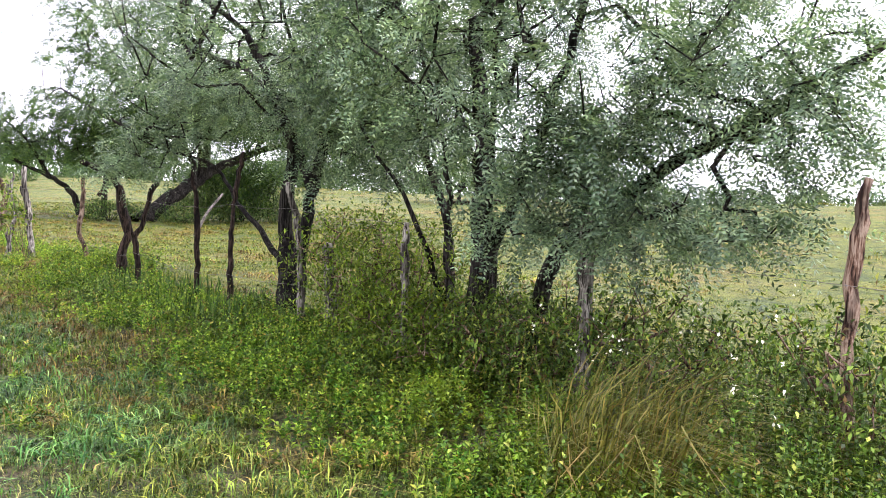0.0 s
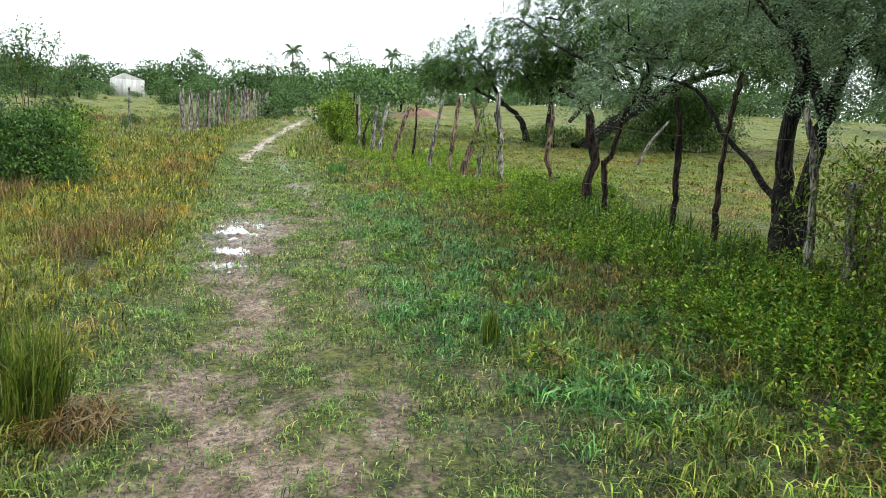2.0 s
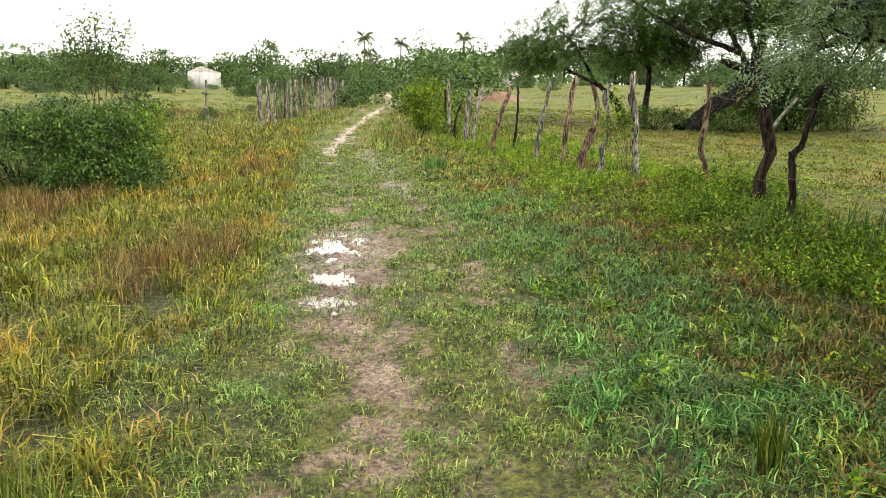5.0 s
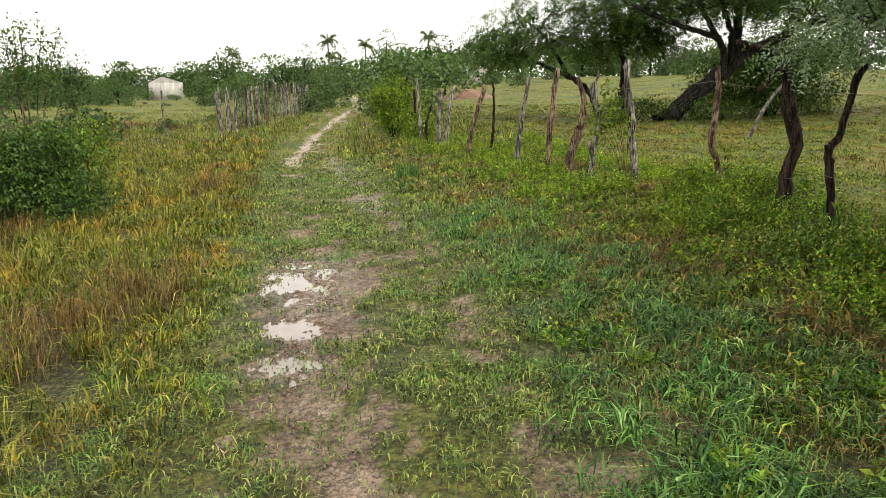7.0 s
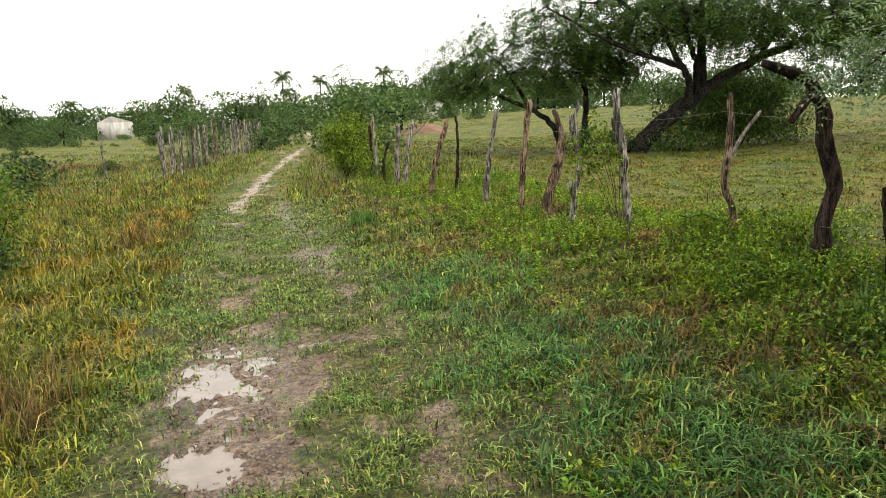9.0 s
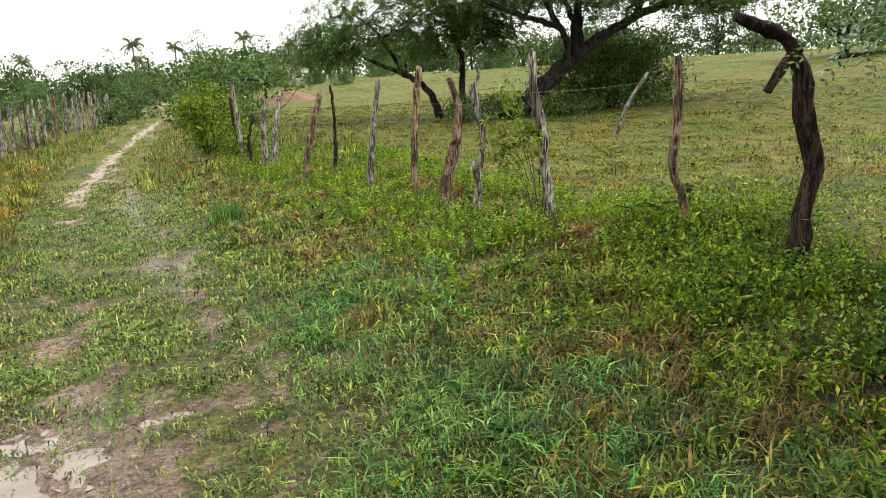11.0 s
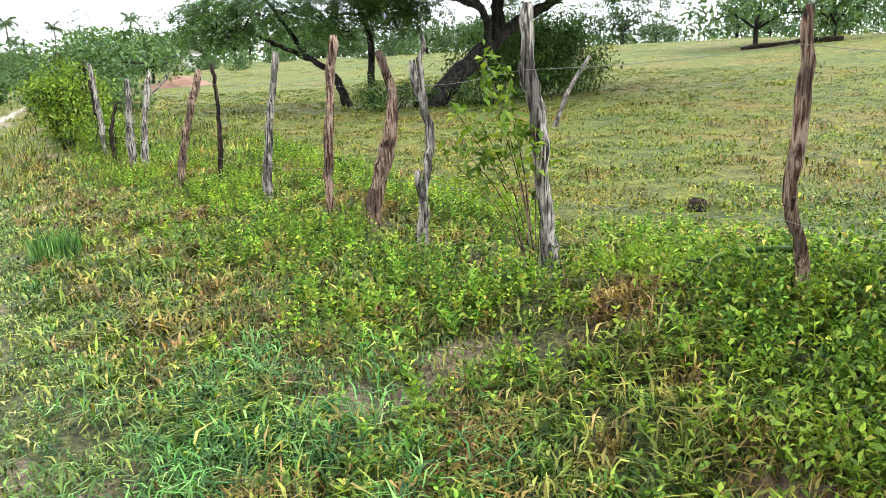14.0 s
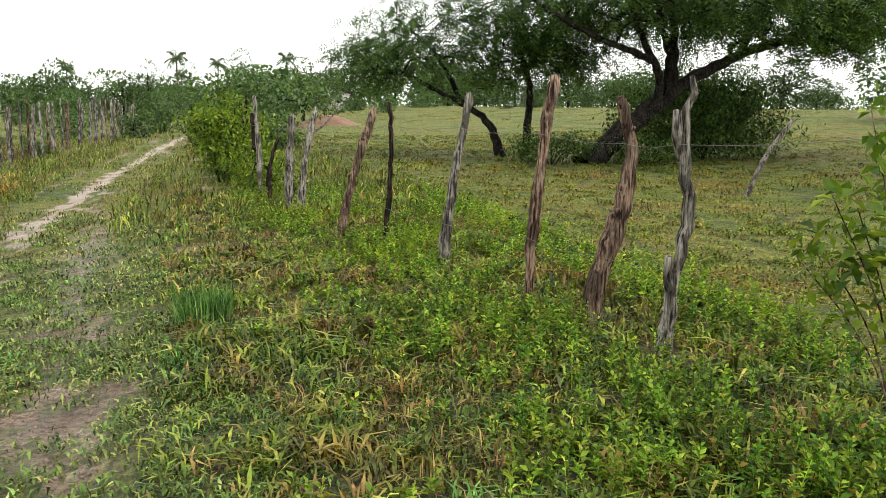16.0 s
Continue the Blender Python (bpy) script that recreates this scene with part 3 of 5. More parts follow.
def build_tree(name, label, limbs, centres, seed, bark_mat, leaf_mat, per=22, spread=0.32, leaf_len=0.13, pairs=6, leaflet=0.055,
               leaf_w=0.012, droop=0.35, category="tree", group="", simple=False, twig_base=0.0045):
    """limbs: (points, radius at the foot, radius at the end), the first of them the trunk."""
    rng = np.random.default_rng(seed)
    root = limbs[0][0][0]
    z0 = float(height(root[0], root[1]))
    ob = thing(name, (root[0], root[1], z0), label, category, group)
    lines = []
    for k, (pts, r0, r1) in enumerate(limbs):
        line = smooth_line(pts, 0.16)
        line[1:-1] += rng.normal(0, 0.012 + 0.04 * r0, (len(line) - 2, 3))
        t = np.linspace(0, 1, len(line))
        rad = r0 + (r1 - r0) * t ** 0.8
        if k == 0:
            rad = rad * (1 + 0.5 * np.exp(-t * 9))
        v, f = tube(line, rad, 10 if r0 > 0.05 else 6, rng, 0.10)
        meshed("trunk" if k == 0 else "limb", v, f, bark_mat, ob, smooth=True)
        lines.append(line[len(line) // 3:] if k == 0 else line[len(line) // 5:])
    nodes, parent, load = branch_out(lines, centres, rng)
    v, f = twig_mesh(nodes, parent, load, twig_base)
    tagged(meshed("branchwork", v, f, bark_mat, ob), kind="stuff")
    n = len(centres) * per
    if simple:
        p = np.repeat(centres, per, 0) + rng.normal(0, spread, (n, 3)) * np.array([1, 1, 0.6])
        d = unit(rng.normal(0, 1, (n, 3)) + np.array([0, 0, -droop]))
    else:
        out = unit((centres - centres.mean(0)) * np.array([1, 1, 0.25]))
        way = unit(0.9 * np.repeat(out, 3, 0) + rng.normal(0, 0.75, (len(centres) * 3, 3)) * np.array([1, 1, 0.55]) + np.array([0, 0, -droop]))
        third = np.repeat(np.arange(len(centres) * 3), per // 3)
        third = np.concatenate([third, rng.integers(0, len(way), n - len(third))])
        p = np.repeat(centres, 3, 0)[third] + way[third] * (spread * rng.uniform(-0.6, 1.7, n))[:, None] + rng.normal(0, spread * 0.22, (n, 3))
        d = unit(way[third] + rng.normal(0, 0.5, (n, 3)) * np.array([1, 1, 0.6]))
    size = leaf_len * rng.uniform(0.7, 1.25, n)
    if simple:
        v, f = leaves(p, d, size, size * leaf_w, rng)
    else:
        v, f = feathers(p, d, size, pairs, leaflet * rng.uniform(0.75, 1.2, n), leaf_w, rng)
    crown = meshed("crown", v, f, leaf_mat, ob)
    shade = tones(rng, len(centres), 0.22).repeat(per) + rng.normal(0, 0.16, n) if simple else tones(rng, len(way), 0.26)[third] + rng.normal(0, 0.08, n)
    shade = np.repeat(shade, 4) if simple else np.tile(np.repeat(shade, 4), 2 * pairs)
    give_tone(crown, shade)
    tagged(crown, kind="stuff")
    return ob


def near_tree():
    rng = np.random.default_rng(11)
    limbs = [([(5.0, 1.78, 0.35), (4.97, 1.68, 1.3), (5.1, 1.9, 2.0), (5.2, 2.2, 3.2)], 0.13, 0.05),
             ([(5.05, 1.35, 0.35), (5.0, 0.92, 1.44), (5.1, 0.24, 1.95), (5.3, -1.0, 2.7)], 0.075, 0.025),
             ([(4.98, 1.68, 1.2), (5.1, 1.2, 2.4), (5.0, 0.7, 3.7)], 0.06, 0.02),
             ([(5.1, 2.1, 0.35), (5.2, 2.4, 1.5), (5.2, 2.9, 2.4), (5.3, 3.4, 3.4)], 0.05, 0.018),
             ([(5.0, 2.05, 0.35), (5.0, 2.2, 1.9), (4.8, 2.4, 3.0)], 0.04, 0.015),
             ([(5.05, 2.0, 0.35), (4.9, 2.35, 1.4), (4.6, 2.9, 2.3)], 0.035, 0.012),
             ([(4.97, 1.66, 1.3), (4.7, 1.4, 2.1), (4.3, 1.0, 2.8)], 0.045, 0.015)]
    c = np.concatenate([blob_points(rng, 640, (5.0, 1.6, 2.95), (1.5, 2.4, 1.9), -0.46, 0.4, 0.33, 1),
                        blob_points(rng, 75, (4.7, 0.75, 1.95), (0.4, 0.65, 0.55), -1, 0.2, 0.2, 2), blob_points(rng, 80, (4.9, -0.3, 2.35), (0.6, 1.0, 0.5), -1, 0.2, 0.2, 12),
                        blob_points(rng, 36, (4.85, -0.1, 1.7), (0.4, 0.8, 0.3), -1, 0.1, 0.2, 19)])
    build_tree("mesquite_tree", "many-stemmed mesquite tree with feathery green leaves behind the fence", limbs, c, 21, M_BARK, M_LEAF,
               per=30, spread=0.21, leaf_len=0.135, pairs=4, leaflet=0.044, leaf_w=0.0155, droop=0.12, group="mesquite trees by the fence")


def forked_tree():
    rng = np.random.default_rng(12)
    limbs = [([(5.0, 4.55, 0.3), (5.05, 4.85, 1.3), (5.0, 4.75, 2.2), (4.7, 5.3, 3.4)], 0.10, 0.035),
             ([(5.02, 4.5, 0.4), (5.1, 4.42, 1.75), (5.2, 4.3, 2.2), (5.5, 3.9, 3.4)], 0.085, 0.03),
             ([(5.1, 4.42, 1.7), (5.1, 4.8, 2.15), (5.0, 5.7, 3.0), (4.8, 7.0, 3.4)], 0.06, 0.02),
             ([(5.0, 4.7, 0.9), (5.0, 5.9, 1.55), (4.9, 6.4, 1.95), (4.3, 7.0, 2.2)], 0.04, 0.012)]
    c = np.concatenate([blob_points(rng, 470, (5.2, 5.0, 3.5), (2.0, 3.0, 1.5), -0.6, 0.45, 0.28, 3),
                        blob_points(rng, 130, (5.1, 4.6, 2.75), (1.0, 2.2, 0.6), -0.8, 0.1, 0.25, 15),
                        blob_points(rng, 60, (4.9, 6.9, 2.85), (0.9, 1.0, 0.6), -1, 0.1, 0.15, 4), blob_points(rng, 70, (5.35, 4.0, 2.25), (0.7, 1.1, 0.55), -1, 0.1, 0.25, 16), blob_points(rng, 34, (4.6, 6.8, 2.4), (0.65, 0.65, 0.4), -1, 0.1, 0.15, 14), blob_points(rng, 15, (4.15, 7.05, 1.98), (0.36, 0.4, 0.28), -1, 0.1, 0.2, 20)])
    build_tree("mesquite_tree", "forked dark-stemmed mesquite tree with hanging feathery leaves", limbs, c, 22, M_BARK, M_LEAF,
               per=30, spread=0.22, leaf_len=0.135, pairs=4, leaflet=0.044, leaf_w=0.0155, droop=0.12, group="mesquite trees by the fence")


def farther(points, k):
    """Points set k times as far from a spot on the track, and as much larger."""
    return [(0.8 + k * (x - 0.8), 5.5 + k * (y - 5.5), 1.6 + k * (z - 1.6)) for x, y, z in points]


def grown_limbs(limbs, k):
    return [(farther(pts, k), a * k, b * k) for pts, a, b in limbs]


def grown_blob(rng, n, centre, radii, low, shell, gaps, seed, k):
    return blob_points(rng, n, farther([centre], k)[0], tuple(r * k for r in radii), low, shell, gaps, seed)


def big_tree():
    rng = np.random.default_rng(13)
    k = 1.5
    limbs = grown_limbs([([(9.7, 19.9, 2.05), (11.2, 20.0, 2.75), (12.3, 19.9, 3.1), (13.7, 19.8, 3.55), (15.2, 19.6, 4.2)], 0.12, 0.03),
                         ([(9.7, 19.9, 2.05), (9.8, 20.1, 2.95), (9.85, 20.2, 4.2), (10.2, 20.4, 5.8)], 0.12, 0.03),
                         ([(9.3, 19.75, 1.85), (9.2, 19.6, 2.3), (8.65, 19.5, 3.1), (7.9, 19.6, 4.8)], 0.09, 0.025),
                         ([(9.5, 19.8, 1.95), (9.4, 19.6, 2.55), (9.0, 19.4, 3.4), (8.6, 18.9, 5.0)], 0.08, 0.025),
                         ([(11.2, 20.0, 2.75), (11.5, 19.7, 3.8), (12.2, 19.3, 4.9)], 0.08, 0.03),
                         ([(9.0, 19.5, 2.5), (7.4, 19.4, 3.0), (5.9, 19.2, 3.7)], 0.07, 0.02)], k)
    limbs.insert(0, ([(11.5, 26.8, 0.15), (12.1, 26.9, 0.7), (13.2, 27.0, 1.55), (14.3, 27.2, 2.3)], 0.30, 0.24))
    c = np.concatenate([grown_blob(rng, n, at, radii, low, shell, gaps, seed, k) for n, at, radii, low, shell, gaps, seed in (
        (620, (9.7, 19.8, 4.9), (4.9, 4.4, 2.3), -0.75, 0.25, 0.33, 6), (300, (10.4, 19.6, 3.45), (4.6, 2.4, 0.65), -1, 0.05, 0.32, 26), (80, (12.6, 19.4, 3.15), (1.9, 1.0, 0.5), -1, 0.05, 0.25, 27),
        (60, (13.8, 19.6, 3.6), (1.8, 1.0, 0.5), -1, 0.1, 0.2, 7), (170, (13.4, 19.5, 4.5), (2.8, 2.4, 1.1), -0.8, 0.1, 0.3, 17), (120, (8.6, 18.8, 3.9), (3.0, 2.6, 0.9), -0.8, 0.1, 0.3, 18))])
    build_tree("mesquite_tree", "old leaning mesquite tree with dark twisted limbs in the pasture", limbs, c, 23, M_BARK, M_LEAF_DARK,
               per=21, spread=0.42, leaf_len=0.24, pairs=3, leaflet=0.11, leaf_w=0.046, group="trees in the pasture", twig_base=0.009)


def side_tree():
    rng = np.random.default_rng(14)
    k = 1.36
    limbs = grown_limbs([([(7.9, 23.5, 0.55), (7.5, 23.5, 1.4), (6.5, 23.5, 1.95), (5.5, 23.4, 2.4)], 0.10, 0.03),
                         ([(8.5, 23.6, 0.55), (8.55, 23.6, 2.0), (8.3, 23.6, 2.9), (7.9, 23.5, 4.2)], 0.11, 0.03),
                         ([(7.0, 23.5, 1.75), (6.3, 23.6, 2.8), (5.6, 23.8, 3.4)], 0.06, 0.02)], k)
    c = np.concatenate([grown_blob(rng, n, at, radii, low, shell, gaps, seed, k) for n, at, radii, low, shell, gaps, seed in (
        (260, (6.9, 23.5, 3.1), (2.1, 2.0, 1.2), -0.7, 0.2, 0.32, 8), (70, (5.3, 23.5, 2.6), (0.9, 1.2, 0.7), -1, 0.1, 0.32, 9), (130, (8.9, 22.6, 3.0), (1.5, 1.3, 0.9), -1, 0.1, 0.3, 10))])
    build_tree("mesquite_tree", "low umbrella-shaped mesquite tree with a dark double trunk", limbs, c, 24, M_BARK, M_LEAF_DARK,
               per=24, spread=0.36, leaf_len=0.22, pairs=3, leaflet=0.10, leaf_w=0.04, group="trees in the pasture", twig_base=0.006)


def build_bush(name, label, at, radii, seed, leaf_mat, clusters, per, spread, leaf_len, leaf_w, simple=True, stems=7, category="bush",
               low=-0.55, shell=0.3, group="", pairs=4, leaflet=0.05, gaps=0.2, lobes=((0, 0, 0, 1.0),), stem_mat=None):
    rng = np.random.default_rng(seed)
    z = float(height(at[0], at[1]))
    limbs = []
    for k in range(stems):
        a = 2 * math.pi * k / stems + rng.uniform(-0.3, 0.3)
        r = rng.uniform(0.3, 0.7)
        foot = (at[0] + 0.08 * math.cos(a), at[1] + 0.08 * math.sin(a), z - 0.05)
        if k == 0:
            foot = (at[0], at[1], z - 0.05)
        end = (at[0] + radii[0] * r * math.cos(a), at[1] + radii[1] * r * math.sin(a), z + radii[2] * rng.uniform(1.0, 1.5))
        knee = ((foot[0] * 2 + end[0]) / 3 + rng.normal(0, 0.05), (foot[1] * 2 + end[1]) / 3, (foot[2] + end[2]) / 2)
        limbs.append(([foot, knee, end], 0.012 + 0.012 * radii[2], 0.006))
    total = sum(q[3] ** 2 for q in lobes)
    c = np.concatenate([blob_points(rng, int(clusters * q[3] ** 2 / total), (at[0] + q[0], at[1] + q[1], z + radii[2] * q[3] + q[2]), tuple(r * q[3] for r in radii), low, shell, gaps, seed + k)
                        for k, q in enumerate(lobes)])
    return build_tree(name, label, limbs, c, seed + 50, stem_mat or M_BARK, leaf_mat, per=per, spread=spread, leaf_len=leaf_len, leaf_w=leaf_w, simple=simple,
                      category=category, group=group, twig_base=0.003, pairs=pairs, leaflet=leaflet)


near_tree()
forked_tree()
big_tree()
side_tree()
build_bush("bush", "broad feathery green bush in the tall grass", (-5.2, 13.8), (1.5, 1.9, 0.9), 31, M_LEAF_BUSH, 300, 24, 0.19, 0.15, 0.02, False, 9, pairs=3, low=-0.95, gaps=0.34,
           lobes=((0, 0, 0.1, 0.8), (1.0, -0.6, 0.0, 0.5), (-0.9, 0.4, 0.5, 0.6), (0.2, 0.9, 0.8, 0.5), (0.5, 0.5, 0.7, 0.4), (-0.5, -0.9, 0.1, 0.5)))
build_bush("bush", "dark green broad-leaved bush beside the tall grass", (-3.9, 13.4), (1.1, 1.3, 0.72), 36, M_LEAF_DARK, 300, 50, 0.14, 0.075, 0.42, low=-0.95, gaps=0.36,
           lobes=((0, 0, 0.1, 0.85), (0.6, -0.3, -0.05, 0.5), (-0.5, -0.5, 0.3, 0.7), (0.2, 0.6, 0.55, 0.5), (-1.0, 0.1, 0.45, 0.6), (0.85, -0.9, -0.1, 0.4), (-0.1, -0.9, 0.0, 0.5)))
build_bush("bush", "yellow-green leafy top of a young bush", (-3.5, 14.6), (0.6, 0.7, 0.75), 37, M_LEAF_BRIGHT, 70, 34, 0.14, 0.065, 0.42, low=-0.95, gaps=0.35)
build_bush("bush", "dense dark green bush under the old tree", (16.4, 28.6), (2.5, 2.2, 1.45), 32, M_LEAF_DARK, 400, 46, 0.28, 0.14, 0.38, low=-0.95,
           lobes=((0, 0, 0, 0.95), (1.1, 0.3, 0.0, 0.7), (-1.2, 0.2, 0.0, 0.75), (0.3, 0.4, 0.5, 0.7)))
build_bush("bush", "low dark bush at the foot of the leaning tree", (10.4, 26.6), (1.2, 1.0, 0.42), 33, M_LEAF_DARK, 90, 22, 0.16, 0.10, 0.38, low=-0.95)
build_bush("bush", "low green growth around the leaning trunk", (12.9, 26.2), (1.1, 0.9, 0.36), 38, M_LEAF_DARK, 70, 22, 0.16, 0.10, 0.38, low=-0.95)
build_bush("bush", "bright yellow-green leafy bush at the trackside", (2.25, 24.0), (0.75, 1.1, 1.08), 34, M_LEAF_BRIGHT, 230, 24, 0.16, 0.10, 0.42, low=-0.95, gaps=0.40,
           lobes=((0, 0, 0, 0.7), (-0.3, 0.5, 0.45, 0.5), (0.35, -0.8, -0.1, 0.55), (0.1, 0.3, 0.9, 0.4), (0.55, 0.9, 0.2, 0.55), (-0.15, -0.3, 0.65, 0.36)))
build_bush("bush", "bright green leafy bush in the fence line", (2.6, 26.5), (0.8, 1.2, 0.8), 35, M_LEAF_BRIGHT, 150, 20, 0.17, 0.11, 0.40, low=-0.95, gaps=0.35,
           lobes=((0, 0, 0, 0.8), (0.3, 0.9, 0.2, 0.7), (-0.3, -0.7, 0.4, 0.5), (0.2, 0.2, 0.8, 0.4)))
build_bush("bush", "low green leafy scrub at the edge of the track", (2.75, 21.6), (0.55, 1.0, 0.42), 39, M_LEAF_BRIGHT, 90, 22, 0.14, 0.085, 0.42, low=-0.95, gaps=0.35,
           lobes=((0, 0, 0, 0.9), (0.15, -0.9, -0.05, 0.6), (-0.1, 0.7, 0.15, 0.7)))


build_bush("weed_clump", "dense mound of leafy green weeds by the charred post", (3.85, 8.15), (0.42, 0.4, 0.15), 43, M_WEED, 130, 34, 0.13, 0.040, 0.45, low=-0.95, category="weeds", stem_mat=M_RANK, gaps=0.38,
           lobes=((0, 0, 0, 0.8), (-0.4, 0.3, -0.03, 0.55), (0.3, -0.3, 0.04, 0.6), (0.15, 0.35, 0.12, 0.5), (-0.3, -0.3, 0.0, 0.45)))
build_bush("weed_clump", "bright leafy weeds spreading below the fence wires", (4.55, 9.1), (0.55, 0.45, 0.2), 44, M_WEED, 130, 34, 0.13, 0.036, 0.45, low=-0.95, category="weeds", stem_mat=M_RANK, gaps=0.38,
           lobes=((0, 0, 0, 0.75), (0.1, 0.5, -0.02, 0.5), (-0.2, -0.4, 0.03, 0.5), (-0.4, 0.3, 0.0, 0.7), (0.35, -0.2, 0.0, 0.7)))

for spot, size, mat, seed in (((4.0, 6.7), 0.9, M_RANK, 45), ((4.25, 5.8), 1.0, M_WEED, 46), ((4.15, 4.9), 1.0, M_WEED, 47), ((4.4, 4.1), 1.1, M_RANK, 48), ((4.2, 3.2), 1.0, M_WEED, 49), ((4.45, 2.3), 1.1, M_RANK, 50)):
    build_bush("weed_clump", "leafy green weeds banked up along the fence foot", spot, (0.5 * size, 0.55 * size, 0.13 * size), seed, mat, 120, 32, 0.13, 0.040, 0.45, low=-0.95, category="weeds",
               group="weed clumps along the fence", gaps=0.36, stem_mat=M_RANK, lobes=((0, 0, 0, 0.8), (-0.35, 0.4, -0.03, 0.55), (0.3, -0.4, 0.05, 0.6), (0.1, 0.4, 0.12, 0.5), (-0.35, -0.3, 0.0, 0.5)))


def sapling(name, label, at, tips, seed, mat, leaf_len, wide, per, category="sapling", bare_to=0.5, airy=0.03, thick=0.0045):
    """A thin plant: a few bare stems with leaves at their ends."""
    rng = np.random.default_rng(seed)
    z = float(height(at[0], at[1]))
    ob = thing(name, (at[0], at[1], z), label, category)
    pos = []
    for k, (dx, dy, dz) in enumerate(tips):
        line = smooth_line([(at[0] + rng.normal(0, 0.015), at[1] + rng.normal(0, 0.015), z - 0.03), (at[0] + dx * 0.4, at[1] + dy * 0.4, z + dz * 0.55), (at[0] + dx, at[1] + dy, z + dz)], 0.08)
        v, f = tube(line, np.linspace(thick, thick * 0.4, len(line)), 6, rng, 0.08)
        meshed("stem", v, f, M_BROWN, ob)
        pos.append(line[int(len(line) * bare_to):])
    pos = np.concatenate(pos)
    p = np.repeat(pos, per, 0) + rng.normal(0, airy, (len(pos) * per, 3))
    d = unit(rng.normal(0, 1, p.shape) + np.array([0, 0, 0.5]))
    size = leaf_len * rng.uniform(0.6, 1.2, len(p))
    v, f = leaves(p, d, size, size * wide, rng)
    tagged(meshed("foliage", v, f, mat, ob), kind="stuff")


sapling("sapling", "thin-stemmed sapling with bright yellow-green leaves beside a post", (3.82, 10.4),
        [(-0.50, -0.05, 0.95), (-0.38, -0.12, 1.12), (-0.28, 0.05, 1.22), (-0.42, 0.1, 0.8), (-0.2, -0.05, 1.0), (-0.55, 0.02, 0.75), (-0.12, 0.1, 1.1), (-0.34, 0.0, 0.9), (-0.04, -0.05, 0.85), (0.15, 0.1, 0.7)], 41, M_LEAF_BRIGHT, 0.075, 0.45, 7, bare_to=0.66)
sapling("sapling", "slender young tree rising out of the bush", (-4.3, 14.9),
        [(0.0, 0.0, 2.9), (0.5, 0.1, 2.7), (-0.5, 0.0, 2.65), (0.25, 0.2, 2.8), (-0.3, 0.1, 2.8), (0.8, 0.0, 2.3), (-0.75, 0.1, 2.3), (0.9, -0.1, 2.05), (-0.1, -0.2, 2.5)], 42, M_LEAF_BUSH, 0.08, 0.42, 24, bare_to=0.68, airy=0.09, thick=0.016)


# ---- fences ----
def post_mesh(points, r0, r1, seed, extra=()):
    """A rough post hewn from a bough, with side boughs if any."""
    rng = np.random.default_rng(seed)
    foot = points[0]
    z = float(height(foot[0], foot[1]))
    pts = [(foot[0], foot[1], z - 0.12)] + [q for q in points if q[2] > z + 0.1]
    line = smooth_line(pts, 0.07)
    line[1:, :2] += rng.normal(0, 0.006, (len(line) - 1, 2))
    t = np.linspace(0, 1, len(line))
    rad = 0.74 * (r0 + (r1 - r0) * t) * (1 + 0.12 * np.sin(t * rng.uniform(8, 14) + rng.uniform(0, 6)) + 0.05 * rng.normal(0, 1, len(line)))
    rad[-1] *= 0.7
    body = tube(line, rad, 12, rng, 0.16)
    parts = []
    for q, a, b in extra:
        ln = smooth_line(q, 0.06)
        parts.append(("bough",) + tube(ln, 0.85 * np.linspace(a, b, len(ln)) * (1 + 0.12 * rng.normal(0, 1, len(ln))), 10, rng, 0.14))
    for k in range(int(rng.integers(1, 4))):
        i = int(rng.integers(2, len(line) - 2))
        a = rng.uniform(0, 6.28)
        out = np.array([math.cos(a), math.sin(a), 0.5])
        stub = np.array([line[i], line[i] + out * rad[i] * 0.9, line[i] + out * rad[i] * 1.3])
        parts.append(("knot",) + tube(stub, [rad[i] * 0.5, rad[i] * 0.36, rad[i] * 0.24], 8, rng, 0.1))
    return body, parts, line


fence_at = (4.3, 7.9, float(height(4.3, 7.9)))
fence = thing("fence", fence_at, "crooked fence of rough wooden posts strung with barbed wire", "fence")
AXES = []


def post(points, r0, r1, seed, mat, label, extra=()):
    body, boughs, line = post_mesh(points, r0, r1, seed, extra)
    ob = meshed("fence_post", *body, mat, fence, label, smooth=True)
    for kind, v, f in boughs:
        meshed(kind, v, f, mat, ob, smooth=True)
    AXES.append(line)


GREY, BROWN, CHAR = "bleached grey crooked post", "red-brown weathered post", "charred black crooked post"
post([(4.75, -2.3, 0.4), (4.75, -2.3, 1.2), (4.72, -2.3, 1.9)], 0.06, 0.05, 101, M_GREY, GREY)
post([(4.75, -1.19, 0.4), (4.75, -1.12, 1.3), (4.75, -1.14, 1.92)], 0.046, 0.042, 102, M_BROWN, BROWN)
post([(4.75, 0.46, 0.4), (4.74, 0.48, 1.1), (4.75, 0.53, 1.75)], 0.07, 0.06, 103, M_GREY, GREY)
post([(4.72, 2.3, 0.4), (4.70, 2.3, 1.0), (4.72, 2.35, 1.5)], 0.05, 0.04, 104, M_GREY, GREY)
post([(4.76, 3.4, 0.4), (4.70, 3.4, 0.9), (4.66, 3.4, 1.25)], 0.07, 0.07, 105, M_GREY, "stumpy bleached grey post")
post([(4.63, 3.73, 0.4), (4.56, 3.73, 1.24), (4.40, 3.73, 1.78)], 0.05, 0.04, 106, M_GREY, "thin leaning grey post")
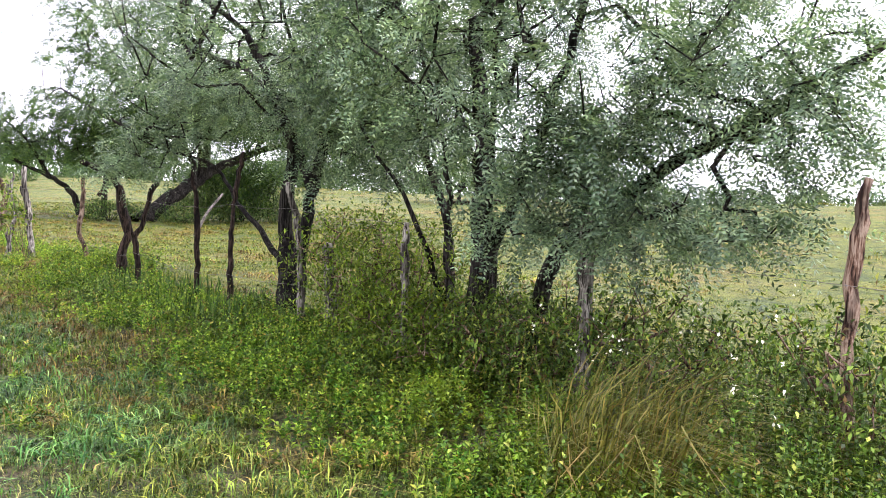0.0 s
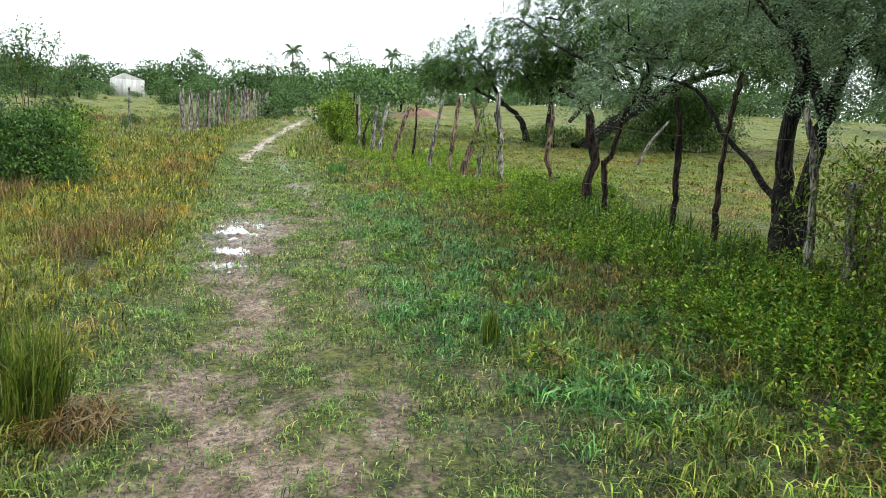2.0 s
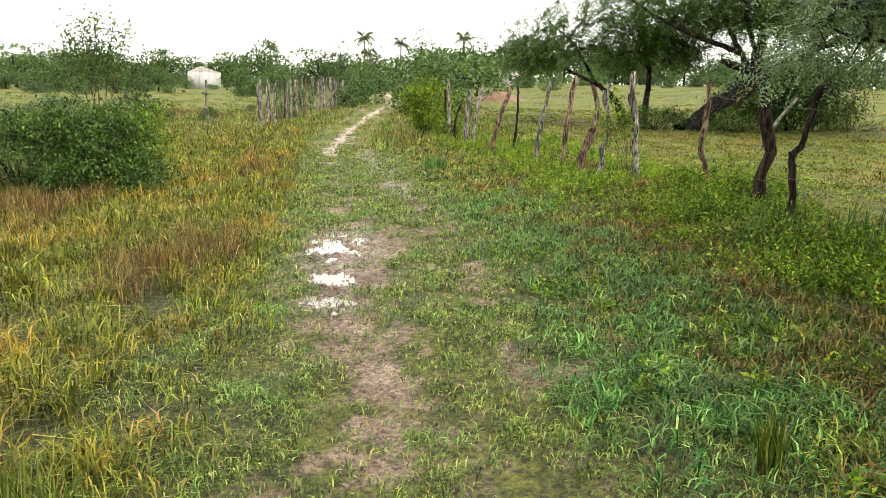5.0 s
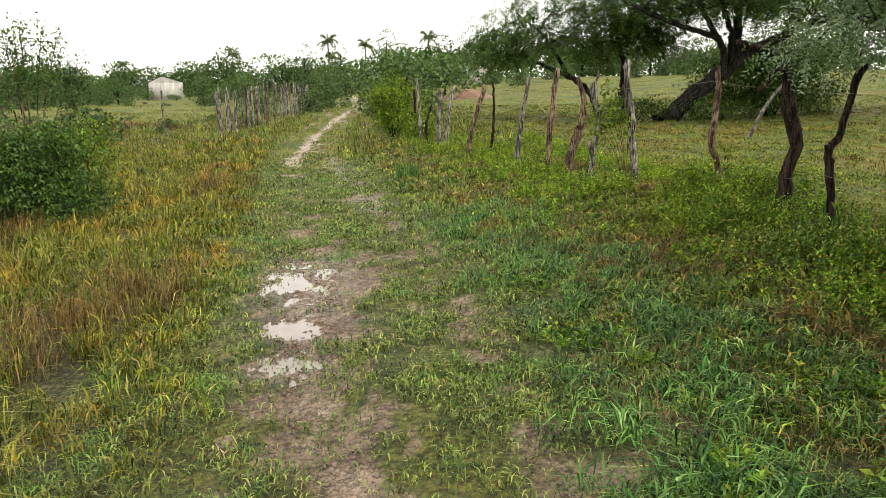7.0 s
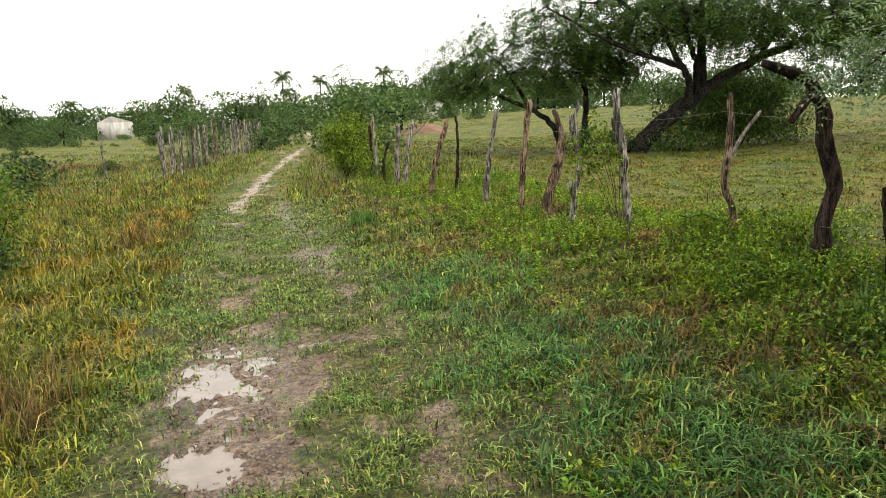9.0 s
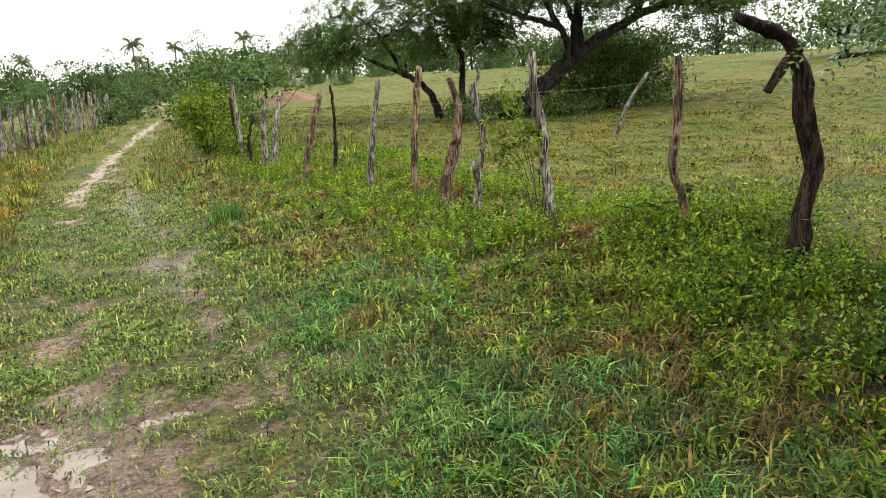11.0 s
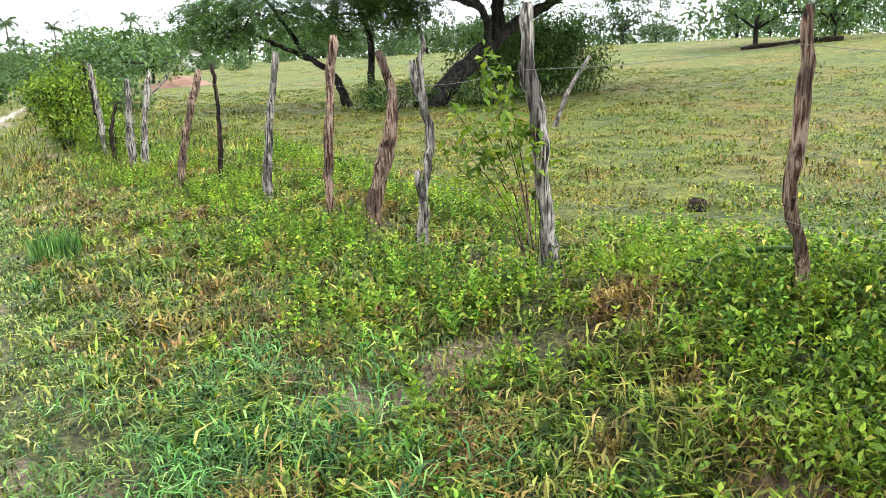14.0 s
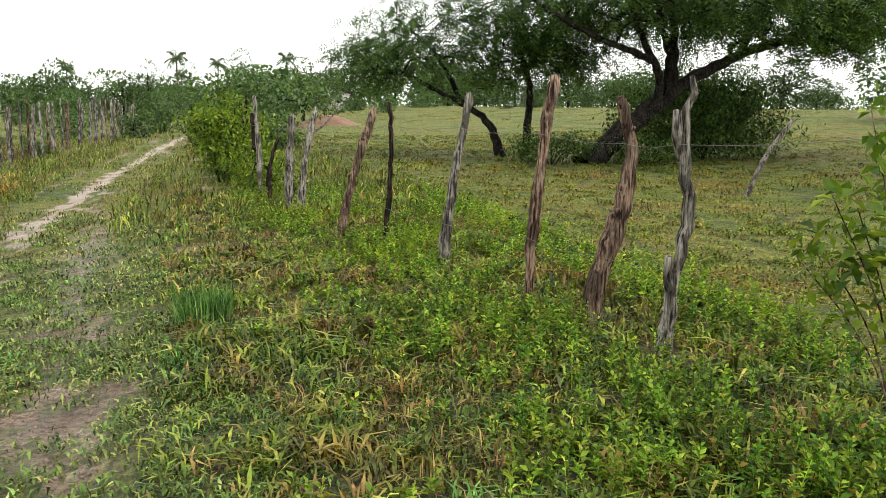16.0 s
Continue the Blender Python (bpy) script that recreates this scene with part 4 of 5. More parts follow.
post([(4.49, 4.9, 0.4), (4.45, 4.9, 1.24), (4.53, 4.9, 2.08)], 0.042, 0.03, 107, M_CHAR, "thin dark bark-covered post")
post([(4.46, 5.68, 0.4), (4.44, 5.68, 1.03), (4.4, 5.68, 1.53), (4.34, 5.68, 1.85)], 0.042, 0.032, 108, M_CHAR, "thin dark bark-covered post")
post([(4.47, 7.45, 0.33), (4.43, 7.45, 0.72), (4.38, 7.45, 1.02), (4.46, 7.45, 1.12), (4.53, 7.45, 1.4), (4.58, 7.45, 1.62), (4.66, 7.45, 1.71)], 0.05, 0.042, 109, M_CHAR, "dark crooked post with a knotted elbow",
     [([(4.41, 7.45, 0.92), (4.37, 7.44, 1.0), (4.35, 7.44, 1.07)], 0.035, 0.024)])
post([(4.5, 8.2, 0.3), (4.48, 8.2, 0.6), (4.5, 8.2, 0.8), (4.57, 8.2, 1.0), (4.51, 8.2, 1.2), (4.45, 8.2, 1.42), (4.42, 8.2, 1.62), (4.35, 8.2, 1.76)], 0.098, 0.078, 110, M_CHAR,
     "thick charred post with a hooked fork",
     [([(4.38, 8.2, 1.72), (4.29, 8.2, 1.80), (4.18, 8.2, 1.85), (4.04, 8.2, 1.89), (3.92, 8.2, 1.93)], 0.06, 0.034), ([(4.37, 8.2, 1.72), (4.28, 8.18, 1.66), (4.15, 8.18, 1.5)], 0.045, 0.03)])
post([(4.33, 9.1, 0.3), (4.31, 9.1, 0.65), (4.20, 9.1, 0.96), (4.24, 9.1, 1.3), (4.22, 9.1, 1.74)], 0.045, 0.035, 111, M_BROWN, BROWN)
post([(3.95, 10.42, 0.3), (3.92, 10.42, 0.55), (3.85, 10.42, 1.12), (3.79, 10.42, 1.51), (3.77, 10.42, 1.84)], 0.062, 0.05, 112, M_GREY, "tall bleached grey post",
     [([(3.81, 10.42, 1.36), (3.755, 10.42, 1.46), (3.74, 10.42, 1.55)], 0.032, 0.02)])
post([(3.92, 12.04, 0.2), (3.94, 12.04, 0.4), (3.98, 12.04, 0.73), (4.03, 12.04, 1.03), (3.98, 12.04, 1.3), (3.96, 12.04, 1.5), (4, 12.04, 1.76)], 0.058, 0.026, 113, M_GREY, "forked grey and black post",
     [([(3.97, 12.04, 1.3), (3.92, 12.04, 1.45), (3.91, 12.04, 1.58)], 0.04, 0.03), ([(3.97, 12.04, 0.58), (3.92, 12.03, 0.68), (3.91, 12.02, 0.8)], 0.034, 0.026)])
post([(3.77, 12.6, 0.2), (3.78, 12.6, 0.36), (3.82, 12.6, 0.58), (3.97, 12.6, 1.05), (3.98, 12.6, 1.38), (3.89, 12.6, 1.65)], 0.095, 0.055, 114, M_BROWN, "thick split leaning brown post")
post([(3.67, 13.28, 0.2), (3.69, 13.28, 0.78), (3.74, 13.28, 1.33), (3.8, 13.28, 1.8)], 0.05, 0.045, 115, M_BROWN, "straight red-brown post")
post([(3.56, 14.7, 0.2), (3.54, 14.7, 0.48), (3.62, 14.7, 1.06), (3.73, 14.7, 1.7)], 0.062, 0.042, 116, M_GREY, GREY)
post([(3.37, 16.1, 0.2), (3.40, 16.1, 0.5), (3.43, 16.1, 0.9), (3.41, 16.1, 1.62)], 0.035, 0.03, 117, M_CHAR, "thin dark post")
post([(2.95, 16.36, 0.2), (3.02, 16.36, 0.5), (3.13, 16.36, 0.95), (3.32, 16.36, 1.56)], 0.055, 0.05, 118, M_BROWN, "leaning bleached brown post")
post([(2.78, 18.9, 0.2), (2.81, 18.9, 0.9), (2.84, 18.9, 1.46)], 0.085, 0.06, 119, M_GREY, GREY)
post([(2.93, 18.95, 0.2), (3.02, 18.95, 0.9), (3.15, 18.95, 1.56)], 0.07, 0.045, 120, M_GREY, GREY, [([(3.07, 18.95, 1.2), (3.25, 18.95, 1.32), (3.45, 18.95, 1.55)], 0.02, 0.01)])
post([(2.62, 19.7, 0.2), (2.63, 19.7, 0.7), (2.75, 19.7, 1.12)], 0.05, 0.03, 121, M_CHAR, "short charred stub post")
far_rng = np.random.default_rng(5)
for k in range(16):
    yy = 20.6 + 1.35 * k
    xx = 2.6 + 0.02 * k + 0.0028 * (yy - 20) ** 2
    ln = far_rng.normal(0, 0.1)
    post([(xx, yy, 0.1), (xx + ln * 0.4, yy, 0.9), (xx + ln, yy, 1.45 + far_rng.uniform(-0.15, 0.35))], 0.055, 0.045, 130 + k,
         (M_GREY, M_CHAR, M_BROWN)[k % 3], (GREY, CHAR, BROWN)[k % 3])


def strand(level, axes, sag, rng):
    """Barbed wire from post to post, with its barbs."""
    pts = []
    for line in axes:
        z = float(height(line[0][0], line[0][1])) + level + rng.normal(0, 0.03)
        k = int(np.argmin(np.abs(line[:, 2] - z)))
        q = line[k].copy()
        q[0] -= 0.045
        pts.append(q)
    pts = np.array(pts)
    pts = pts[np.argsort(pts[:, 1])]
    line = []
    for a, b in zip(pts, pts[1:]):
        m = max(3, int(np.linalg.norm(b - a) / 0.18))
        for i in range(m):
            t = i / m
            q = a + (b - a) * t
            q[2] -= sag * math.sin(math.pi * t)
            line.append(q)
    line = np.array(line + [pts[-1]])
    parts = [tube(line, np.full(len(line), 0.0014), 4, None, 0)]
    for q in line[line[:, 1] < 20]:
        w = rng.normal(0, 1, 3)
        w = w / np.linalg.norm(w) * 0.016
        parts.append(tube(np.array([q - w, q, q + w]), [0.001, 0.0014, 0.0008], 4, None, 0))
    v, f = joined(parts)
    meshed("barbed_wire", v, f, M_WIRE, fence, "rusty galvanised barbed wire")


wire_rng = np.random.default_rng(77)
wired = [a for a in AXES if a[-1][2] - a[0][2] > 1.1]
for level in (0.45, 1.15):
    strand(level, wired, 0.02, wire_rng)


def far_fence():
    """The fence on the other side of the track, starting by the bush."""
    a, b = np.array([-3.45, 31.2]), np.array([-0.6, 52.5])
    ob = thing("fence", (a[0], a[1], float(height(*a))), "long fence of close-set grey stakes beyond the grass", "fence")
    rng = np.random.default_rng(6)
    n = 42
    axes = []
    for k in range(n):
        t = k / (n - 1)
        q = a + (b - a) * t + rng.normal(0, 0.05, 2)
        z = float(height(*q))
        h = 1.68 + rng.uniform(-0.2, 0.2)
        tip = q + rng.normal(0, 0.06, 2)
        if k == 0:
            tip = q + np.array([-0.12, 0])
        line = smooth_line([(q[0], q[1], z - 0.1), ((q[0] + tip[0]) / 2 + rng.normal(0, 0.02), (q[1] + tip[1]) / 2, z + h / 2), (tip[0], tip[1], z + h)], 0.2)
        r = 0.085 if k == 0 else rng.uniform(0.03, 0.05)
        v, f = tube(line, np.linspace(r, r * 0.8, len(line)), 8, rng, 0.14)
        meshed("stake", v, f, M_GREY if rng.random() < 0.88 else M_BROWN, ob, smooth=True)
        axes.append(line)
    for level in (0.4, 0.75, 1.1):
        pts = np.array([ln[np.argmin(np.abs(ln[:, 2] - ln[0][2] - 0.1 - level))] for ln in axes])
        v, f = tube(pts, np.full(len(pts), 0.004), 4)
        meshed("wire", v, f, M_WIRE, ob)


far_fence()


def lone_stake(at, tip, r, seed, label):
    rng = np.random.default_rng(seed)
    z = float(height(*at))
    line = smooth_line([(at[0], at[1], z - 0.1), ((at[0] + tip[0]) / 2 - 0.06, at[1], (z + tip[2]) / 2 + 0.02), tip], 0.12)
    v, f = tube(line, np.linspace(r, r * 0.7, len(line)), 8, rng, 0.14)
    tagged(meshed("stake", v, f, M_GREY, smooth=True), label, "stake")


lone_stake((10.3, 19.2), (11.15, 19.2, 1.55), 0.05, 201, "leaning bare grey stake standing in the pasture")
lone_stake((-5.9, 34.6), (-6.0, 34.6, 1.4), 0.055, 202, "single grey wooden stake beyond the bush")


def stump(at, r, seed):
    rng = np.random.default_rng(seed)
    z = float(height(*at))
    line = np.array([[at[0], at[1], z - 0.05], [at[0], at[1], z + 0.03], [at[0] + 0.01, at[1], z + 0.07], [at[0] + 0.02, at[1], z + 0.10]])
    v, f = tube(line, [r * 1.2, r, r * 0.9, r * 0.7], 12, rng, 0.2)
    tagged(meshed("stump", v, f, M_CHAR, smooth=True), "small charred tree stump in the short grass", "stump")


stump((6.32, 11.66), 0.075, 203)
stump((5.01, 16.63), 0.06, 204)


# ---- growth on the ground ----
def scatter(rng, n, x0, x1, y0, y1, density, tuft=0, spread=0.05):
    """Places by a density between 0 and 1; with tuft, in tufts of that many."""
    out = []
    got = 0
    while got < n:
        m = max(4000, (n - got) // max(1, tuft) * 2)
        x, y = rng.uniform(x0, x1, m), rng.uniform(y0, y1, m)
        keep = rng.random(m) < density(x, y)
        x, y = x[keep], y[keep]
        if tuft:
            x, y = np.repeat(x, tuft), np.repeat(y, tuft)
            x, y = x + rng.normal(0, spread, len(x)), y + rng.normal(0, spread, len(y))
        out.append(np.stack([x, y], 1))
        got += len(x)
    xy = np.concatenate(out)[:n]
    return np.column_stack([xy, height(xy[:, 0], xy[:, 1])])


def grass(name, label, rng, p, h, w, lean, mat, tuft=15, spread=0.44):
    """Grass in tufts, each with a height and a shade of its own."""
    own = np.random.default_rng(len(p))
    tid = np.arange(len(p)) // tuft
    k = tid[-1] + 1
    h = h * own.uniform(0.55, 1.5, k)[tid]
    v, f = blades(p, h, w, lean, rng)
    ob = meshed(name, v, f, mat)
    give_tone(ob, np.repeat((tones(own, k, spread)[tid] + own.normal(0, 0.10, len(p))).clip(-0.7, 1.0), 4), np.repeat(own.normal(0, 0.013, k)[tid], 4))
    tagged(ob, label, "grass", kind="stuff")


def fade(y, near=9.0, far=30.0, low=0.15):
    return low + (1 - low) * ss(far, near, y)


g = np.random.default_rng(1)
# short turf of the track and its verge
n = 180000
p = scatter(g, n, -1.2, 3.2, -1.5, 20, lambda x, y: (1 - 0.84 * bare(x, y)) ** 1.3 * (0.12 + 0.88 * ss(0.38, 0.58, fbm(x * 4, y * 4, 40))) * fade(y, 6, 20, 0.22), 9, 0.055)
grass("track_turf", "short trodden green turf between the wheel ruts", g, p, g.uniform(0.03, 0.075, n), g.uniform(0.0045, 0.009, n) * (1 + 0.11 * np.maximum(p[:, 1] - 3.5, 0)), g.uniform(0.35, 1.0, n), M_TURF, 9, 0.3)
# trodden lumps of soil in the bare parts
n = 3500
p = scatter(g, n, -0.9, 1.7, 0, 17, lambda x, y: ss(0.3, 0.8, bare(x, y)) * (0.2 + 0.8 * ss(0.4, 0.6, fbm(x * 5, y * 5, 57))) * fade(y, 7, 17, 0.3))
r = g.uniform(0.006, 0.02, n) ** 1.0
knob = np.array([(1, 0, 0), (0, 1, 0), (-1, 0, 0), (0, -1, 0), (0, 0, 0.8), (0, 0, -0.6)])
v = p[:, None] + (knob[None] * g.uniform(0.6, 1.3, (n, 6, 1)) + g.normal(0, 0.2, (n, 6, 3))) * r[:, None, None]
tri = np.array([(0, 1, 4), (1, 2, 4), (2, 3, 4), (3, 0, 4), (1, 0, 5), (2, 1, 5), (3, 2, 5), (0, 3, 5)])
tagged(meshed("soil_crumbs", v.reshape(-1, 3), (np.arange(n)[:, None, None] * 6 + tri[None]).reshape(-1, 3), M_CRUMB, smooth=True), "trodden brown crumbs of soil in the ruts", "soil", kind="stuff")
# longer grass of the verge towards the fence
n = 150000
p = scatter(g, n, 1.3, 4.8, -2.5, 22, lambda x, y: (1 - 0.9 * bare(x, y)) * ss(1.3 + 0.5 * ss(12, 8, y), 2.4, x + 0.6 * ss(9, 14, y)) * (0.12 + 0.88 * ss(0.38, 0.58, fbm(x * 3.2, y * 3.2, 41))) * fade(y, 9, 22, 0.3), 15, 0.05)
grass("verge_grass", "tufted green and straw-coloured verge grass", g, p, g.uniform(0.05, 0.15, n) * (0.6 + 0.8 * vnoise(p[:, 0] * 1.5, p[:, 1] * 1.5, 44)), g.uniform(0.007, 0.016, n) * (0.7 + 0.3 * ss(2, 7, p[:, 1])) * (1 + 0.08 * np.maximum(p[:, 1] - 8, 0)), g.uniform(0.35, 1.1, n), M_VERGE)
# tall grass on the other side
n = 130000
p = scatter(g, n, -8, -0.3, -2, 27, lambda x, y: ss(-0.42, -0.8, x - 0.12 * (vnoise(y * 1.5, x * 0 + 3, 46) - 0.5) + 0.5 * ss(10, 15, y)) * (0.12 + 0.88 * ss(0.3, 0.6, fbm(x * 1.8, y * 1.8, 42))) * fade(y, 7, 26, 0.2) * fade(-x, 3, 8, 0.25), 24, 0.06)
h = g.uniform(0.10, 0.34, n) * (0.45 + 0.9 * fbm(p[:, 0] * 0.9, p[:, 1] * 0.9, 43)) * (0.55 + 0.45 * ss(-0.5, -1.4, p[:, 0]))
grass("tall_grass", "tall yellow-green meadow grass with rusty patches", g, p, h, g.uniform(0.006, 0.0125, n) * (1 + 0.07 * np.maximum(p[:, 1] - 5, 0)), g.uniform(0.25, 1.0, n), M_TALL, 24, 0.32)
n = 16000
p = scatter(g, n, -7, -0.4, 0, 20, lambda x, y: ss(0.55, 0.68, fbm(x * 1.1, y * 1.1, 49)) * fade(y, 7, 20, 0.25), 18, 0.07)
grass("green_grass", "fresh green low grass between the yellow tufts", g, p, g.uniform(0.06, 0.2, n), g.uniform(0.008, 0.014, n), g.uniform(0.3, 1.0, n), M_VERGE, 18)
# pasture
n = 150000
p = scatter(g, n, 4.0, 26, -4, 46, lambda x, y: (0.22 + 0.78 * ss(0.38, 0.58, fbm(x * 1.8, y * 1.8, 47))) * (0.08 + 0.92 * np.exp(-np.hypot(x - 4, y - 11) / 5.0)), 12, 0.06)
grass("pasture_grass", "grazed yellow-green pasture grass", g, p, g.uniform(0.03, 0.08, n) * (0.8 + 0.02 * p[:, 1]), g.uniform(0.010, 0.021, n) * (1 + 0.05 * np.maximum(p[:, 1] - 8, 0)), g.uniform(0.5, 1.2, n), M_PASTURE, 12, 0.26)
# tussocks far out in the pasture
n = 40000
p = scatter(g, n, 6, 75, 5, 110, lambda x, y: ss(0.4, 0.7, fbm(x * 0.45, y * 0.45, 53)), 30, 0.28)
grass("pasture_tussocks", "low yellowish tussocks over the rising pasture", g, p, g.uniform(0.08, 0.18, n), g.uniform(0.02, 0.05, n), g.uniform(0.4, 1.0, n), M_PASTURE, 30)
# coarser growth further along the track, both sides
n = 45000
p = scatter(g, n, -9, 5, 18, 62, lambda x, y: (1 - bare(x, y)) * (0.3 + 0.7 * ss(0.3, 0.6, fbm(x * 0.9, y * 0.9, 48))) * ss(62, 20, y), 14, 0.12)
hh = np.where(np.abs(p[:, 0] - rut_left(p[:, 1]) - 0.1) < 0.9, 0.09, 0.30) * g.uniform(0.5, 1.1, n)
grass("far_grass", "green grass along the far part of the track", g, p, hh, g.uniform(0.012, 0.022, n), g.uniform(0.2, 0.9, n), M_VERGE, 14)
# rough meadow beyond the stakes
n = 36000
p = scatter(g, n, -34, -2.2, 19, 95, lambda x, y: (0.2 + 0.8 * ss(0.42, 0.62, fbm(x * 0.5, y * 0.35, 58))) * (0.25 + 0.75 * ss(80, 30, y)), 24, 0.22)
grass("meadow_tussocks", "uneven yellow-green tussocks in the fenced meadow", g, p, g.uniform(0.08, 0.24, n), g.uniform(0.02, 0.045, n), g.uniform(0.3, 1.0, n), M_PASTURE, 24)
n = 9000
p = scatter(g, n, -16, -3.0, 26, 44, lambda x, y: ss(0.5, 0.64, fbm(x * 0.6 + 3, y * 0.35, 59)), 24, 0.2)
grass("dry_grass", "brown withered scrub in the fenced meadow", g, p, g.uniform(0.12, 0.34, n), g.uniform(0.015, 0.03, n), g.uniform(0.2, 0.9, n), M_DRY, 24)
# fresh bluish-green grass in the damp parts of the verge
n = 22000
p = scatter(g, n, 1.2, 3.4, 1.2, 15, lambda x, y: np.minimum(1, sum(np.exp(-((x - a) / c) ** 2 - ((y - b) / d) ** 2) for a, b, c, d in ((2.0, 9.6, 0.55, 0.9), (2.05, 6.2, 0.5, 1.3), (2.6, 5.2, 0.5, 1.0), (1.55, 13.3, 0.25, 0.5), (1.75, 3.9, 0.45, 0.8), (2.5, 7.6, 0.3, 0.6), (2.7, 3.3, 0.6, 0.7), (2.3, 2.2, 0.5, 0.6)))) * ss(0.38, 0.55, fbm(x * 4, y * 4, 55)), 14, 0.05)
grass("fresh_grass", "fresh bluish-green grass in damp parts of the verge", g, p, g.uniform(0.07, 0.17, n), g.uniform(0.007, 0.012, n), g.uniform(0.4, 1.1, n), M_FRESH, 14)
# dry tufts
n = 20000
p = scatter(g, n, 1.5, 4.6, 3, 20, lambda x, y: np.maximum(ss(0.52, 0.64, fbm(x * 1.6, y * 1.6, 51)) * ss(1.2, 2.2, x + 0.6 * ss(9, 14, y)), np.exp(-((x - 2.5) ** 2 + (y - 12.2) ** 2) / 0.1) + np.exp(-((x - 3.72) ** 2 + (y - 9.3) ** 2) / 0.06) + np.exp(-((x - 2.05) ** 2 + (y - 14.6) ** 2) / 0.3)), 20, 0.06)
grass("dry_grass", "dry red-brown grass tufts among the weeds", g, p, g.uniform(0.05, 0.17, n), g.uniform(0.004, 0.008, n), g.uniform(0.2, 1.0, n), M_DRY)
n = 5000
p = scatter(g, n, 5, 16, 6, 24, lambda x, y: np.maximum(0.7 * ss(0.6, 0.7, fbm(x * 0.9, y * 1.4, 56)), np.exp(-((x - 8.0) / 0.8) ** 2 - ((y - 11.8) / 0.3) ** 2)), 25, 0.1)
grass("dry_grass", "rusty dry tufts scattered over the pasture", g, p, g.uniform(0.06, 0.16, n), g.uniform(0.008, 0.016, n), g.uniform(0.3, 1.0, n), M_DRY)
n = 9000
p = scatter(g, n, -6, -0.9, 6, 16, lambda x, y: ss(0.55, 0.68, fbm(x * 0.8 + 7, y * 0.8, 52)), 20, 0.08)
grass("dry_grass", "rust-coloured seed-headed grass in the meadow", g, p, g.uniform(0.15, 0.4, n), g.uniform(0.004, 0.008, n), g.uniform(0.1, 0.6, n), M_DRY)


def clump(name, label, at, r, n, hmin, hmax, lean, mat, seed, drift=(0, 0)):
    rng = np.random.default_rng(seed)
    a, q = rng.uniform(0, 6.283, n), r * np.sqrt(rng.random(n))
    x, y = at[0] + q * np.cos(a), at[1] + q * np.sin(a)
    pp = np.column_stack([x, y, height(x, y) - 0.01])
    v, f = blades(pp, rng.uniform(hmin, hmax, n), rng.uniform(0.005, 0.01, n), rng.uniform(*lean, n), rng)
    v = v.reshape(-1, 4, 3)
    v[:, 2, :2] += np.array(drift)
    v[:, 1::2, :2] += np.array(drift) * 0.3
    tagged(meshed(name, v.reshape(-1, 3), f, mat), label, "grass clump", "tall grass clumps", "stuff")


clump("grass_clump", "tall upright yellow-green grass clump beside the track", (-0.72, 2.25), 0.20, 760, 0.3, 0.74, (0.05, 0.5), M_CLUMP, 301)
clump("grass_clump", "second tall upright grass clump behind the first", (-1.2, 2.75), 0.26, 520, 0.28, 0.66, (0.05, 0.5), M_CLUMP, 302)
clump("grass_clump", "straw-yellow arching grass clump below the tree", (4.0, -0.35), 0.40, 760, 0.35, 1.05, (0.15, 1.1), M_STRAW, 303, (0.05, -0.3))
clump("grass_clump", "flattened dead straw at the foot of the tall clump", (-0.45, 2.15), 0.22, 420, 0.12, 0.34, (0.7, 1.25), M_DRY, 306)
clump("grass_clump", "small wiry grass tuft on the verge", (1.84, 2.95), 0.05, 120, 0.2, 0.36, (0.02, 0.25), M_CLUMP, 304)
clump("grass_clump", "fresh green grass tuft beside the rut", (1.55, 13.8), 0.2, 420, 0.2, 0.42, (0.05, 0.4), M_FRESH, 305)


def weeds(name, label, rng, p, h, mat, pairs, leaf):
    """Upright leafy weeds: stems with pairs of leaves up to the top."""
    n = len(p)
    lean = rng.normal(0, 0.22, (n, 2)) * h[:, None]
    top = p + np.column_stack([lean, h])
    s = unit(np.column_stack([rng.normal(0, 1, (n, 2)), np.zeros(n)]))
    parts = [(np.stack([p - s * 0.002, p + s * 0.002, top + s * 0.001, top - s * 0.001], 1).reshape(-1, 3), np.arange(4 * n).reshape(-1, 4))]
    az = rng.uniform(0, 6.283, n)
    for i in range(pairs):
        t = 0.25 + 0.75 * (i + rng.random(n) * 0.5) / pairs
        at = p + (top - p) * t[:, None]
        for s in (0, math.pi):
            a = az + i * 1.57 + s + rng.normal(0, 0.3, n)
            d = unit(np.stack([np.cos(a), np.sin(a), 0.25 + 0.7 * t + rng.normal(0, 0.2, n)], 1))
            size = leaf * (1.15 - 0.45 * t) * rng.uniform(0.7, 1.3, n)
            parts.append(leaves(at, d, size, size * 0.46, rng))
    v, f = joined(parts)
    ob = meshed(name, v, f, mat)
    own = np.random.default_rng(n)
    give_tone(ob, np.tile(np.repeat(tones(own, n, 0.34), 4), len(parts)) + np.repeat(own.normal(0, 0.12, len(v) // 4), 4), np.tile(np.repeat(own.normal(0, 0.012, n), 4), len(parts)))
    tagged(ob, label, "weeds", kind="stuff")


WEED_SPOTS = ((3.58, 12.0, 0.45), (3.7, 10.7, 0.5), (4.6, 9.2, 0.6), (3.5, 10.3, 0.35), (3.3, 11.5, 0.3), (2.7, 18.4, 0.5), (1.55, 13.3, 0.25), (3.9, 8.0, 0.4), (4.2, 6.6, 0.5))


